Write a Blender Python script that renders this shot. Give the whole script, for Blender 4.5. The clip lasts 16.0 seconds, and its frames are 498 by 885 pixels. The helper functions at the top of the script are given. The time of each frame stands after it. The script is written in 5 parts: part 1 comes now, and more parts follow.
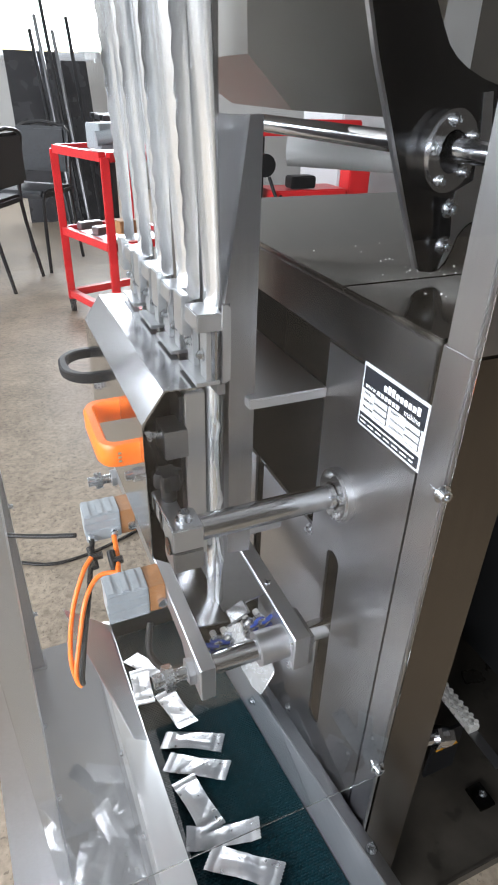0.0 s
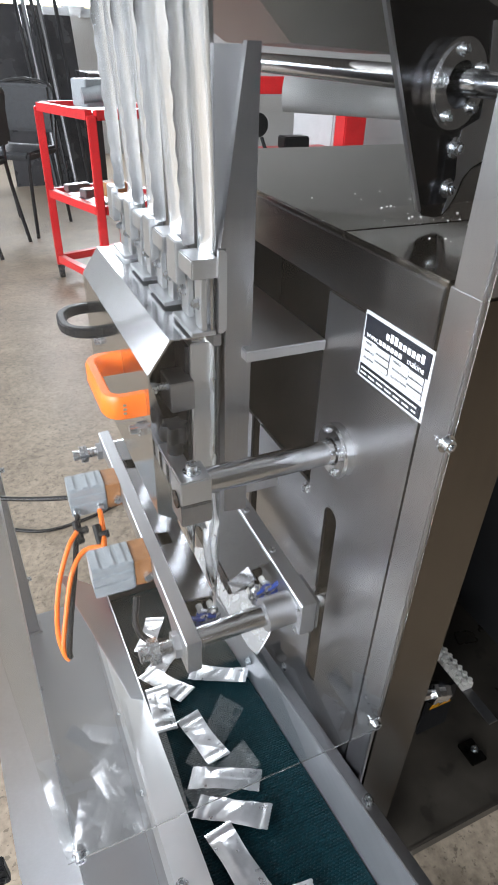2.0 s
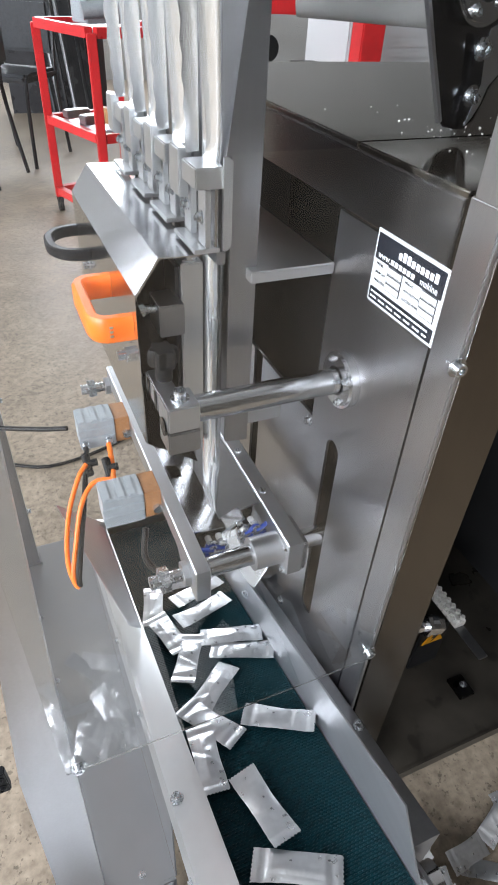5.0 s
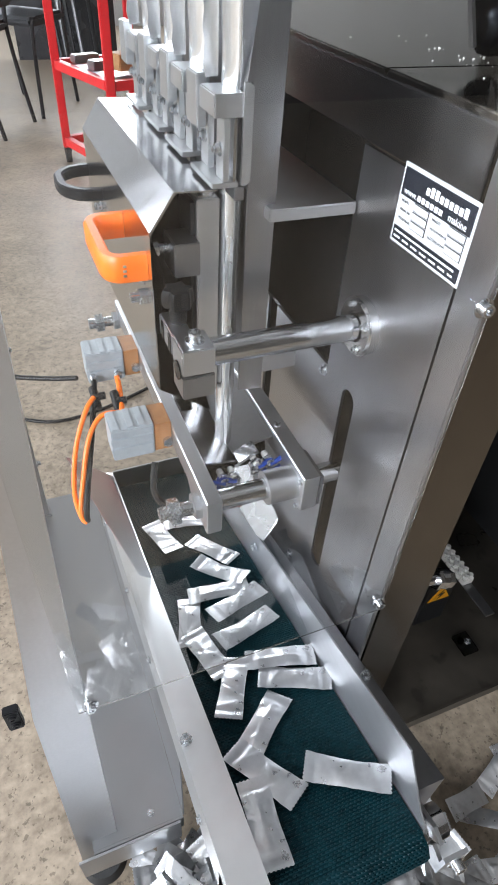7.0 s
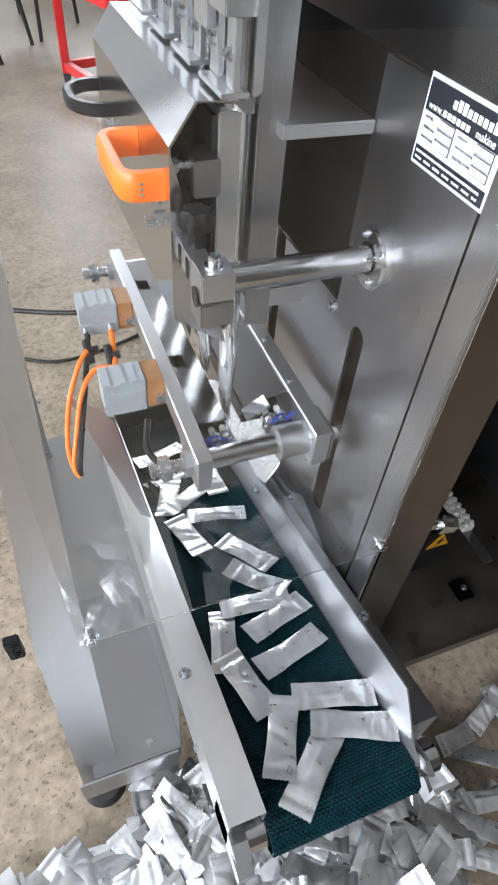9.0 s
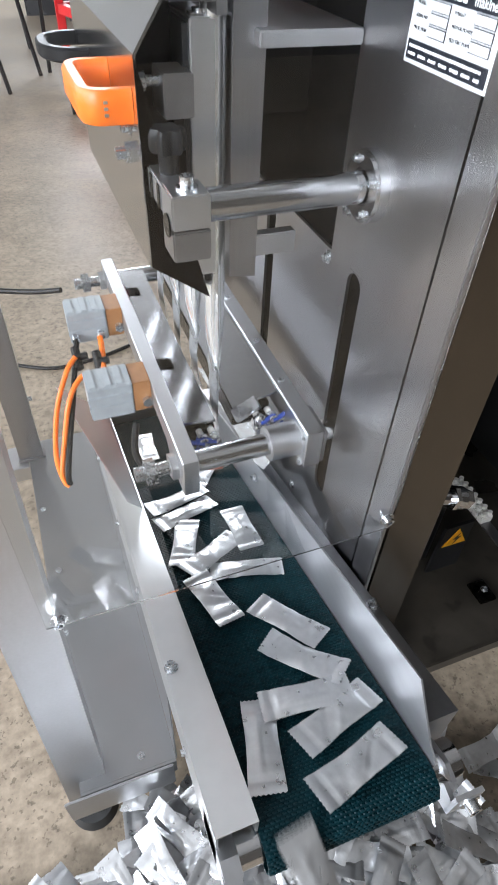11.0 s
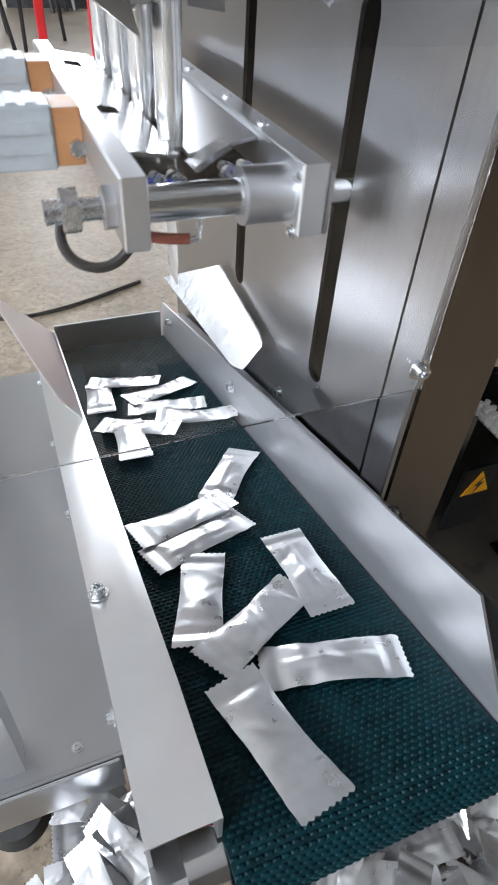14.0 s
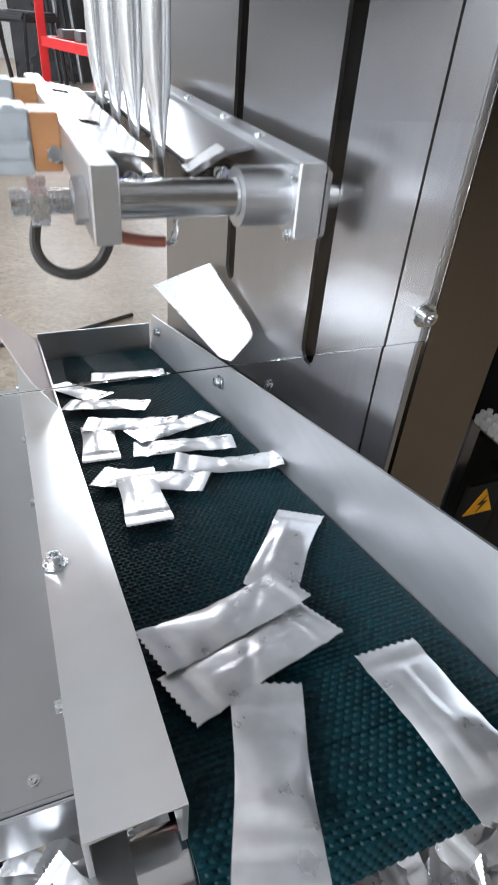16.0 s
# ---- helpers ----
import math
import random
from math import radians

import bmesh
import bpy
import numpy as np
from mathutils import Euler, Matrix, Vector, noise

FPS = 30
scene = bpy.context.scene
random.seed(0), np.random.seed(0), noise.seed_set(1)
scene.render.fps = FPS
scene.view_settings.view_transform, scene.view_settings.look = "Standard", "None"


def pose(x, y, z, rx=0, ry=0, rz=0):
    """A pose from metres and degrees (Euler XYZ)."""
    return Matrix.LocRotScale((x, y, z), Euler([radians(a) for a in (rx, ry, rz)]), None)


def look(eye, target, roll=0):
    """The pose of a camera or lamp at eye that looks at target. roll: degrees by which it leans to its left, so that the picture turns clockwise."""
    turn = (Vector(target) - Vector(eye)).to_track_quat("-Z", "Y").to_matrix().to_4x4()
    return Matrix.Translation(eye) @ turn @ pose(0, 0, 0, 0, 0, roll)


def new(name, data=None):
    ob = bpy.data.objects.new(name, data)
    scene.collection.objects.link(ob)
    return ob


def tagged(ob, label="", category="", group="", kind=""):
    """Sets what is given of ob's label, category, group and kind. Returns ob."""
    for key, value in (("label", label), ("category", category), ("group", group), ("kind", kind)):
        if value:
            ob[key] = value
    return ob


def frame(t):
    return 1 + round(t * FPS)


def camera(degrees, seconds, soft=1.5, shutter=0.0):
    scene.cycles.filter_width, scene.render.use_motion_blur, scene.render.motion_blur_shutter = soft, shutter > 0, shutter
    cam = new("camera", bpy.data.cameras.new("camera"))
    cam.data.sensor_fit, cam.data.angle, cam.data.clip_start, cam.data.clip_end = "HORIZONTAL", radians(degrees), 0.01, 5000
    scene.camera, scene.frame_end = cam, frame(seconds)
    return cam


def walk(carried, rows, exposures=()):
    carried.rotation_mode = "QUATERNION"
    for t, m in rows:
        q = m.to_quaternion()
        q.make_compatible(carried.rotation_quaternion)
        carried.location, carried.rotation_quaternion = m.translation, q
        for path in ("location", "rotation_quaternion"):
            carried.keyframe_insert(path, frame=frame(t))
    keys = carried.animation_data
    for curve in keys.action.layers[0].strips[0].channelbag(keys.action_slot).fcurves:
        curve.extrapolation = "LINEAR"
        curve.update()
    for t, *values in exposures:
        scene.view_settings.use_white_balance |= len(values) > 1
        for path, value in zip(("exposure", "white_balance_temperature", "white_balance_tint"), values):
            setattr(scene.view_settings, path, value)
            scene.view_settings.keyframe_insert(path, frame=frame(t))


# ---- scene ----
cam = camera(45.6, 16.0, soft=0.9, shutter=0.5)
PATH = [
    (0, (-0.263, -0.37, 0.638), (0.426, 1.201, -0.39), 1.6),
    (0.5, (-0.264, -0.365, 0.632), (0.413, 1.202, -0.409), 1.1),
    (1, (-0.267, -0.366, 0.624), (0.427, 1.182, -0.436), 1.4),
    (1.5, (-0.267, -0.363, 0.622), (0.424, 1.17, -0.461), 1.8),
    (2, (-0.265, -0.365, 0.618), (0.43, 1.147, -0.491), 1.9),
    (2.5, (-0.263, -0.363, 0.615), (0.422, 1.134, -0.52), 2.2),
    (3, (-0.265, -0.366, 0.613), (0.412, 1.125, -0.535), 2.5),
    (3.5, (-0.267, -0.367, 0.61), (0.407, 1.112, -0.556), 2.7),
    (4, (-0.265, -0.366, 0.605), (0.405, 1.093, -0.587), 2.8),
    (6.5, (-0.27, -0.365, 0.584), (0.356, 0.995, -0.742), 4.1),
    (7, (-0.272, -0.366, 0.579), (0.339, 0.983, -0.765), 4.0),
    (7.5, (-0.272, -0.365, 0.575), (0.331, 0.963, -0.794), 4.0),
    (8, (-0.272, -0.364, 0.57), (0.318, 0.937, -0.829), 4.5),
    (8.5, (-0.274, -0.362, 0.565), (0.307, 0.897, -0.877), 5.4),
    (9, (-0.273, -0.363, 0.561), (0.299, 0.873, -0.904), 5.6),
    (9.2, (-0.273, -0.363, 0.558), (0.295, 0.862, -0.917), 5.6),
    (11.3, (-0.245, -0.377, 0.459), (0.306, 0.97, -0.913), 2.6),
    (11.5, (-0.243, -0.37, 0.442), (0.312, 0.993, -0.913), 2.8),
    (12, (-0.24, -0.365, 0.402), (0.313, 1.003, -0.948), 2.5),
    (12.5, (-0.234, -0.355, 0.359), (0.325, 0.996, -1.005), 3.2),
    (13, (-0.224, -0.354, 0.323), (0.356, 1.01, -1.019), 3.3),
    (13.5, (-0.222, -0.349, 0.291), (0.368, 1.013, -1.05), 3.8),
    (14, (-0.218, -0.348, 0.273), (0.389, 0.997, -1.077), 4.3),
    (14.5, (-0.212, -0.35, 0.245), (0.444, 1.007, -1.069), 5.6),
    (15, (-0.213, -0.35, 0.219), (0.497, 1.005, -1.068), 7.6),
    (15.5, (-0.211, -0.353, 0.206), (0.472, 1.058, -1.037), 6.1),
    (16, (-0.212, -0.357, 0.199), (0.455, 1.105, -0.991), 5.2),
]
walk(cam, [(t, look(eye, target, roll)) for t, eye, target, roll in PATH])

# ---- world and light ----
FL = -0.42            # floor level
world = bpy.data.worlds.new("world")
scene.world = world
world.use_nodes = True
wn = world.node_tree
sky = wn.nodes.new("ShaderNodeTexSky")
sky.sky_type = "NISHITA"
sky.sun_disc = False
sky.sun_elevation, sky.sun_rotation = radians(38), radians(20)
wn.links.new(sky.outputs[0], wn.nodes["Background"].inputs[0])
wn.nodes["Background"].inputs[1].default_value = 0.15


def window_light(name, eye, target, w, h, power, color=(1, 0.98, 0.95)):
    d = bpy.data.lights.new(name, "AREA")
    d.shape, d.size, d.size_y, d.energy, d.color = "RECTANGLE", w, h, power, color
    ob = new(name, d)
    ob.matrix_world = look(eye, target)
    return ob


COOL = (0.87, 0.92, 0.995)
window_light("daylight_far", (1.15, 6.85, 1.6), (0.6, 0, 0.2), 2.2, 1.4, 185, COOL)
window_light("daylight_side", (-3.85, 0.6, 1.6), (0, 0.2, 0.2), 4.4, 1.7, 240, COOL)
window_light("daylight_side_far", (-3.85, 4.9, 1.65), (0, 1.0, 0.2), 2.8, 1.8, 110, COOL)
window_light("daylight_side_near", (-3.85, -2.5, 1.7), (-0.2, -0.2, -0.2), 2.5, 2.1, 390, COOL)

# ---- materials ----


def mat(name, color, rough=0.5, metal=0.0, var=0.06, scale=40.0, bump=0.0, bump_scale=200.0, stretch=(1, 1, 1), rvar=0.08,
        trans=0.0, alpha=1.0, random_obj=0.0, spec=0.5, spots=0.0):
    m = bpy.data.materials.new(name)
    m.use_nodes = True
    nt = m.node_tree
    b = nt.nodes["Principled BSDF"]
    b.inputs["Metallic"].default_value = metal
    b.inputs["Transmission Weight"].default_value = trans
    b.inputs["Alpha"].default_value = alpha
    b.inputs["Specular IOR Level"].default_value = spec
    tc = nt.nodes.new("ShaderNodeTexCoord")
    mp = nt.nodes.new("ShaderNodeMapping")
    mp.inputs["Scale"].default_value = stretch
    nt.links.new(tc.outputs["Object"], mp.inputs[0])
    n1 = nt.nodes.new("ShaderNodeTexNoise")
    n1.inputs["Scale"].default_value, n1.inputs["Detail"].default_value = scale, 6
    n2 = nt.nodes.new("ShaderNodeTexNoise")
    n2.inputs["Scale"].default_value, n2.inputs["Detail"].default_value = scale / 9, 4
    nt.links.new(mp.outputs[0], n1.inputs[0])
    nt.links.new(tc.outputs["Object"], n2.inputs[0])
    add = nt.nodes.new("ShaderNodeMath")
    add.operation = "MULTIPLY_ADD"
    add.inputs[1].default_value = 0.6
    nt.links.new(n1.outputs[0], add.inputs[0])
    half = nt.nodes.new("ShaderNodeMath")
    half.operation = "MULTIPLY"
    half.inputs[1].default_value = 0.4
    nt.links.new(n2.outputs[0], half.inputs[0])
    nt.links.new(half.outputs[0], add.inputs[2])
    src = add.outputs[0]
    if random_obj:
        oi = nt.nodes.new("ShaderNodeObjectInfo")
        ra = nt.nodes.new("ShaderNodeMath")
        ra.operation = "MULTIPLY_ADD"
        ra.inputs[1].default_value = random_obj
        nt.links.new(oi.outputs["Random"], ra.inputs[0])
        nt.links.new(src, ra.inputs[2])
        src = ra.outputs[0]
    ramp = nt.nodes.new("ShaderNodeValToRGB")
    lo = [max(0.0, c * (1 - var * 2.2)) for c in color]
    hi = [min(1.0, c * (1 + var * 2.2)) for c in color]
    ramp.color_ramp.elements[0].position, ramp.color_ramp.elements[1].position = 0.3, 0.7
    ramp.color_ramp.elements[0].color, ramp.color_ramp.elements[1].color = (*lo, 1), (*hi, 1)
    nt.links.new(src, ramp.inputs[0])
    col = ramp.outputs[0]
    if spots:
        v = nt.nodes.new("ShaderNodeTexNoise")
        v.inputs["Scale"].default_value, v.inputs["Detail"].default_value = scale * 1.7, 3
        nt.links.new(tc.outputs["Object"], v.inputs[0])
        r2 = nt.nodes.new("ShaderNodeValToRGB")
        r2.color_ramp.elements[0].position, r2.color_ramp.elements[1].position = 0.60, 0.68
        r2.color_ramp.elements[0].color, r2.color_ramp.elements[1].color = (1, 1, 1, 1), (1 - spots, 1 - spots, 1 - spots, 1)
        nt.links.new(v.outputs[0], r2.inputs[0])
        mx = nt.nodes.new("ShaderNodeMix")
        mx.data_type, mx.blend_type = "RGBA", "MULTIPLY"
        mx.inputs[0].default_value = 1.0
        nt.links.new(col, mx.inputs[6])
        nt.links.new(r2.outputs[0], mx.inputs[7])
        col = mx.outputs[2]
    nt.links.new(col, b.inputs["Base Color"])
    rr = nt.nodes.new("ShaderNodeMapRange")
    rr.inputs["To Min"].default_value, rr.inputs["To Max"].default_value = max(0.02, rough - rvar), min(1.0, rough + rvar)
    rr.inputs["From Min"].default_value, rr.inputs["From Max"].default_value = 0.3, 0.7
    nt.links.new(add.outputs[0], rr.inputs[0])
    nt.links.new(rr.outputs[0], b.inputs["Roughness"])
    if bump:
        n3 = nt.nodes.new("ShaderNodeTexNoise")
        n3.inputs["Scale"].default_value, n3.inputs["Detail"].default_value = bump_scale, 4
        nt.links.new(mp.outputs[0], n3.inputs[0])
        bp = nt.nodes.new("ShaderNodeBump")
        bp.inputs["Strength"].default_value, bp.inputs["Distance"].default_value = bump, 0.0005
        nt.links.new(n3.outputs[0], bp.inputs["Height"])
        nt.links.new(bp.outputs[0], b.inputs["Normal"])
    return m


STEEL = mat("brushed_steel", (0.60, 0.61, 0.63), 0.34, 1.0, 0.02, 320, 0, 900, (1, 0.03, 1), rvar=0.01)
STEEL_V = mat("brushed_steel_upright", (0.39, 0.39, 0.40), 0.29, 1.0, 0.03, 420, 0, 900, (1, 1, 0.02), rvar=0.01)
STEEL_DULL = mat("dull_steel", (0.34, 0.34, 0.35), 0.36, 1.0, 0.03, 180, 0, 500, rvar=0.02)
# stainless posts; the dark brown surroundings they mirror are put into the colour
COLUMN = mat("brown_mirroring_steel", (0.20, 0.18, 0.155), 0.22, 1.0, 0.03, 320, 0, 900, (1, 1, 0.03), rvar=0.01)
POLISHED = mat("polished_steel", (0.66, 0.665, 0.68), 0.16, 1.0, 0.015, 40, 0, 150, rvar=0.01)
CHROME = mat("ground_rod", (0.62, 0.63, 0.65), 0.17, 1.0, 0.03, 60, 0.015, 300, (0.2, 1, 1), rvar=0.02)
GUARD = mat("bright_guard_steel", (0.74, 0.75, 0.755), 0.31, 0.95, 0.015, 60, 0, 300, rvar=0.01)
SHEET = mat("bright_steel_sheet", (0.66, 0.67, 0.68), 0.27, 0.85, 0.03, 60, rvar=0.03)
ZINC = mat("zinc_bolt", (0.62, 0.64, 0.66), 0.26, 1.0, 0.08, 300)
ALU = mat("milled_aluminium", (0.68, 0.69, 0.70), 0.34, 1.0, 0.03, 120, 0.02, 400, (1, 1, 0.1), rvar=0.02)
CAST = mat("cast_aluminium", (0.36, 0.39, 0.41), 0.42, 0.3, 0.06, 120, 0.08, 600)
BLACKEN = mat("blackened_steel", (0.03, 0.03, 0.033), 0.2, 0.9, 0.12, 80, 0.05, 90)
# near black: the shade on enclosed parts is put into the colour
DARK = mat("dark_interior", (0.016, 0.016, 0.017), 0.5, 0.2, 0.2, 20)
BLACK = mat("black_plastic", (0.010, 0.010, 0.011), 0.42, 0, 0.15, 90, spec=0.22)
ORANGE = mat("orange_plastic", (0.88, 0.165, 0.012), 0.38, 0, 0.06, 60, 0.04, 500)
HOSE = mat("orange_hose", (0.85, 0.17, 0.015), 0.3, 0, 0.05, 60)
BROWN = mat("brown_laminate", (0.30, 0.135, 0.05), 0.42, 0, 0.12, 90, 0.08, 400, (1, 1, 6))
BLUE = mat("blue_sleeve", (0.01, 0.05, 0.32), 0.35, 0, 0.08, 90)
CERAMIC = mat("white_ceramic", (0.72, 0.71, 0.68), 0.4, 0, 0.06, 120)
RUBBER = mat("black_rubber", (0.022, 0.022, 0.022), 0.6, 0, 0.2, 100)
REDCABLE = mat("red_silicone", (0.20, 0.035, 0.02), 0.45, 0, 0.1, 90)
BELT = mat("green_belt", (0.0010, 0.0180, 0.0240), 0.45, 0, 0.3, 160, 0.12, 900, rvar=0.1, spec=0.16)
FOIL = mat("foil_film", (0.84, 0.85, 0.86), 0.21, 0.86, 0.02, 60, 0.12, 60, (1, 1, 0.15), rvar=0.03)
SACHET = mat("sachet_foil", (0.71, 0.72, 0.735), 0.30, 0.85, 0.04, 140, 0.22, 160, rvar=0.04, random_obj=0.10)
PRINT = mat("print_black", (0.02, 0.02, 0.025), 0.5, 0, 0.1, 80)
NAVY = mat("label_navy", (0.008, 0.011, 0.018), 0.35, 0, 0.1, 80)
LABEL = mat("label_silver", (0.66, 0.68, 0.70), 0.4, 0.3, 0.03, 80)
LABELWHITE = mat("label_white", (0.85, 0.86, 0.87), 0.45, 0, 0.02, 80)
RED = mat("red_paint", (0.62, 0.022, 0.026), 0.35, 0, 0.1, 14, 0.05, 200)
FLOORM = mat("worn_concrete", (0.285, 0.232, 0.175), 0.40, 0, 0.22, 75, 0.9, 120, rvar=0.12, spots=0.45, spec=0.35)
WALLM = mat("white_wall", (0.66, 0.66, 0.65), 0.8, 0, 0.05, 3, 0.08, 60)
# unseen walls: near-black brown so that the steel mirrors a dark room
DARKWALL = mat("dark_unseen_wall", (0.075, 0.066, 0.056), 0.8, 0, 0.1, 3, 0.08, 60)
# steel toned down and browned for the dark hopper mirrored in the table
TABLE = mat("dimmed_table_steel", (0.25, 0.235, 0.215), 0.11, 1.0, 0.03, 40, 0, 220, rvar=0.01)
CEILM = mat("ceiling_paint", (0.42, 0.42, 0.42), 0.85, 0, 0.06, 2)
WINFRAME = mat("window_frame_paint", (0.62, 0.63, 0.64), 0.5, 0, 0.05, 20)
DARKSHEET = mat("dark_sheet", (0.06, 0.06, 0.065), 0.28, 0.3, 0.25, 6, 0.05, 30)
VINYL = mat("black_vinyl", (0.03, 0.032, 0.036), 0.5, 0, 0.2, 60, 0.1, 300)
CHAIRTUBE = mat("black_tube", (0.03, 0.03, 0.032), 0.35, 0.4, 0.15, 60)
WOOD = mat("wood_block", (0.34, 0.17, 0.07), 0.6, 0, 0.25, 20, 0.1, 120, (1, 1, 8))
# mottled sheet; its base tone is lowered for the cabinet's inner shade
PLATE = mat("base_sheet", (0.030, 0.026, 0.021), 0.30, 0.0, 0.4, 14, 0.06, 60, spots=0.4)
TRAYM = mat("tray_steel", (0.44, 0.45, 0.46), 0.29, 1.0, 0.012, 30, 0, 200, rvar=0.01)
HOPPERM = mat("hopper_steel", (0.36, 0.345, 0.32), 0.44, 1.0, 0.03, 30, 0, 160, rvar=0.02)
JAWM = mat("ground_jaw_plate", (0.40, 0.40, 0.41), 0.2, 1.0, 0.03, 200, 0, 500, (0.05, 1, 1), rvar=0.02)
# steel darkened for dim reflections on the skirt and shade in the recess
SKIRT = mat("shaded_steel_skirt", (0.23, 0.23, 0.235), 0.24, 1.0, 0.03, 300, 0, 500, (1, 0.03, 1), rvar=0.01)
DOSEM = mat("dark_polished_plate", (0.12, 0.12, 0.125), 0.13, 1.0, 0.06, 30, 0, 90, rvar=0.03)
GUARD_SATIN = mat("satin_guard_steel", (0.57, 0.58, 0.60), 0.44, 1.0, 0.02, 200, 0, 500, (1, 0.05, 1), rvar=0.02)
YELLOW = mat("warning_yellow", (0.80, 0.36, 0.015), 0.4, 0, 0.05, 50)
ROLL = mat("white_roll", (0.75, 0.75, 0.74), 0.5, 0, 0.03, 40)


def clear(name, tint, rough):
    m = bpy.data.materials.new(name)
    m.use_nodes = True
    nt = m.node_tree
    b = nt.nodes["Principled BSDF"]
    b.inputs["Base Color"].default_value = (*tint, 1)
    b.inputs["Transmission Weight"].default_value = 1.0
    b.inputs["IOR"].default_value = 1.49
    n = nt.nodes.new("ShaderNodeTexNoise")
    n.inputs["Scale"].default_value, n.inputs["Detail"].default_value = 6, 5
    mr = nt.nodes.new("ShaderNodeMapRange")
    mr.inputs["To Min"].default_value, mr.inputs["To Max"].default_value = rough, rough
    nt.links.new(n.outputs[0], mr.inputs[0])
    nt.links.new(mr.outputs[0], b.inputs["Roughness"])
    return m


ACRYLIC = clear("clear_acrylic", (0.97, 0.98, 0.98), 0.0)

# ---- building helpers ----
ORG = {}


def B():
    return bmesh.new()


def box(bm, x0, x1, y0, y1, z0, z1, bev=0.0, rot=None):
    r = bmesh.ops.create_cube(bm, size=1.0)
    vs = r["verts"]
    c = Vector(((x0 + x1) / 2, (y0 + y1) / 2, (z0 + z1) / 2))
    for v in vs:
        v.co = Vector((v.co.x * abs(x1 - x0), v.co.y * abs(y1 - y0), v.co.z * abs(z1 - z0)))
    if bev:
        es = list({e for v in vs for e in v.link_edges})
        rb = bmesh.ops.bevel(bm, geom=es, offset=bev, segments=2, affect="EDGES")
        vs = list({v for f in rb["faces"] for v in f.verts} | {v for v in vs if v.is_valid})
    for v in vs:
        v.co = (rot @ v.co if rot else v.co) + c
    return vs


def cyl(bm, p0, p1, r, seg=20, r2=None):
    p0, p1 = Vector(p0), Vector(p1)
    d = p1 - p0
    m = Matrix.Translation((p0 + p1) / 2) @ d.to_track_quat("Z", "Y").to_matrix().to_4x4()
    bmesh.ops.create_cone(bm, cap_ends=True, segments=seg, radius1=r, radius2=r if r2 is None else r2, depth=d.length, matrix=m)


def ring(bm, p0, p1, ro, ri, seg=24):
    p0, p1 = Vector(p0), Vector(p1)
    q = (p1 - p0).to_track_quat("Z", "Y")
    loops = []
    for p, r in ((p0, ro), (p1, ro), (p1, ri), (p0, ri)):
        loops.append([bm.verts.new(p + q @ Vector((r * math.cos(2 * math.pi * i / seg), r * math.sin(2 * math.pi * i / seg), 0))) for i in range(seg)])
    for a in range(4):
        l0, l1 = loops[a], loops[(a + 1) % 4]
        for i in range(seg):
            j = (i + 1) % seg
            bm.faces.new((l0[i], l0[j], l1[j], l1[i]))


def prism(bm, pts, axis, a, b):
    """A prism over the outline pts, from a to b along the axis."""
    def p3(u, v, w):
        return {"x": (w, u, v), "y": (u, w, v), "z": (u, v, w)}[axis]
    lo = [bm.verts.new(p3(u, v, a)) for u, v in pts]
    hi = [bm.verts.new(p3(u, v, b)) for u, v in pts]
    n = len(pts)
    bm.faces.new(lo)
    bm.faces.new(hi[::-1])
    for i in range(n):
        j = (i + 1) % n
        bm.faces.new((lo[j], lo[i], hi[i], hi[j]))


def tube(bm, pts, r, seg=10, smooth=4):
    """A round bar along the points, rounded between them."""
    ps = [Vector(p) for p in pts]
    path = []
    for i in range(len(ps) - 1):
        a, b, c, d = ps[max(i - 1, 0)], ps[i], ps[i + 1], ps[min(i + 2, len(ps) - 1)]
        for k in range(smooth):
            t = k / smooth
            path.append(0.5 * (2 * b + (c - a) * t + (2 * a - 5 * b + 4 * c - d) * t * t + (3 * b - a - 3 * c + d) * t ** 3))
    path.append(ps[-1])
    rings, up = [], Vector((0.13, 0.21, 1)).normalized()
    for i, p in enumerate(path):
        d = (path[min(i + 1, len(path) - 1)] - path[max(i - 1, 0)]).normalized()
        u = d.cross(up)
        if u.length < 0.05:
            u = d.cross(Vector((1, 0, 0)))
        u.normalize()
        w = d.cross(u)
        up = -w if w.dot(up) < 0 else w
        rings.append([bm.verts.new(p + r * (math.cos(2 * math.pi * k / seg) * u + math.sin(2 * math.pi * k / seg) * d.cross(u))) for k in range(seg)])
    for q0, q1 in zip(rings, rings[1:]):
        for k in range(seg):
            bm.faces.new((q0[k], q0[(k + 1) % seg], q1[(k + 1) % seg], q1[k]))
    bm.faces.new(rings[0][::-1])
    bm.faces.new(rings[-1])


def thing(name, loc, label, category, group="", kind=""):
    ob = new(name)
    ob.location = loc
    ob.empty_display_size = 0.02
    ORG[ob.name] = Vector(loc)
    return tagged(ob, label, category, group, kind)


def finish(ob, bm, material, org, smooth=True):
    bmesh.ops.recalc_face_normals(bm, faces=bm.faces)
    me = bpy.data.meshes.new(ob if isinstance(ob, str) else "mesh")
    for v in bm.verts:
        v.co -= org
    if smooth:
        for f in bm.faces:
            f.smooth = True
        for e in bm.edges:
            if len(e.link_faces) == 2 and e.calc_face_angle() > 0.6:
                e.smooth = False
    bm.to_mesh(me)
    bm.free()
    me.materials.append(material)
    return me


def part(name, bm, material, parent, label=""):
    """One mesh, in world places, as a part under a thing or part."""
    org = ORG[parent.name]
    ob = new(name, finish(name, bm, material, org))
    ob.parent = parent
    ORG[ob.name] = org
    return tagged(ob, label) if label else ob


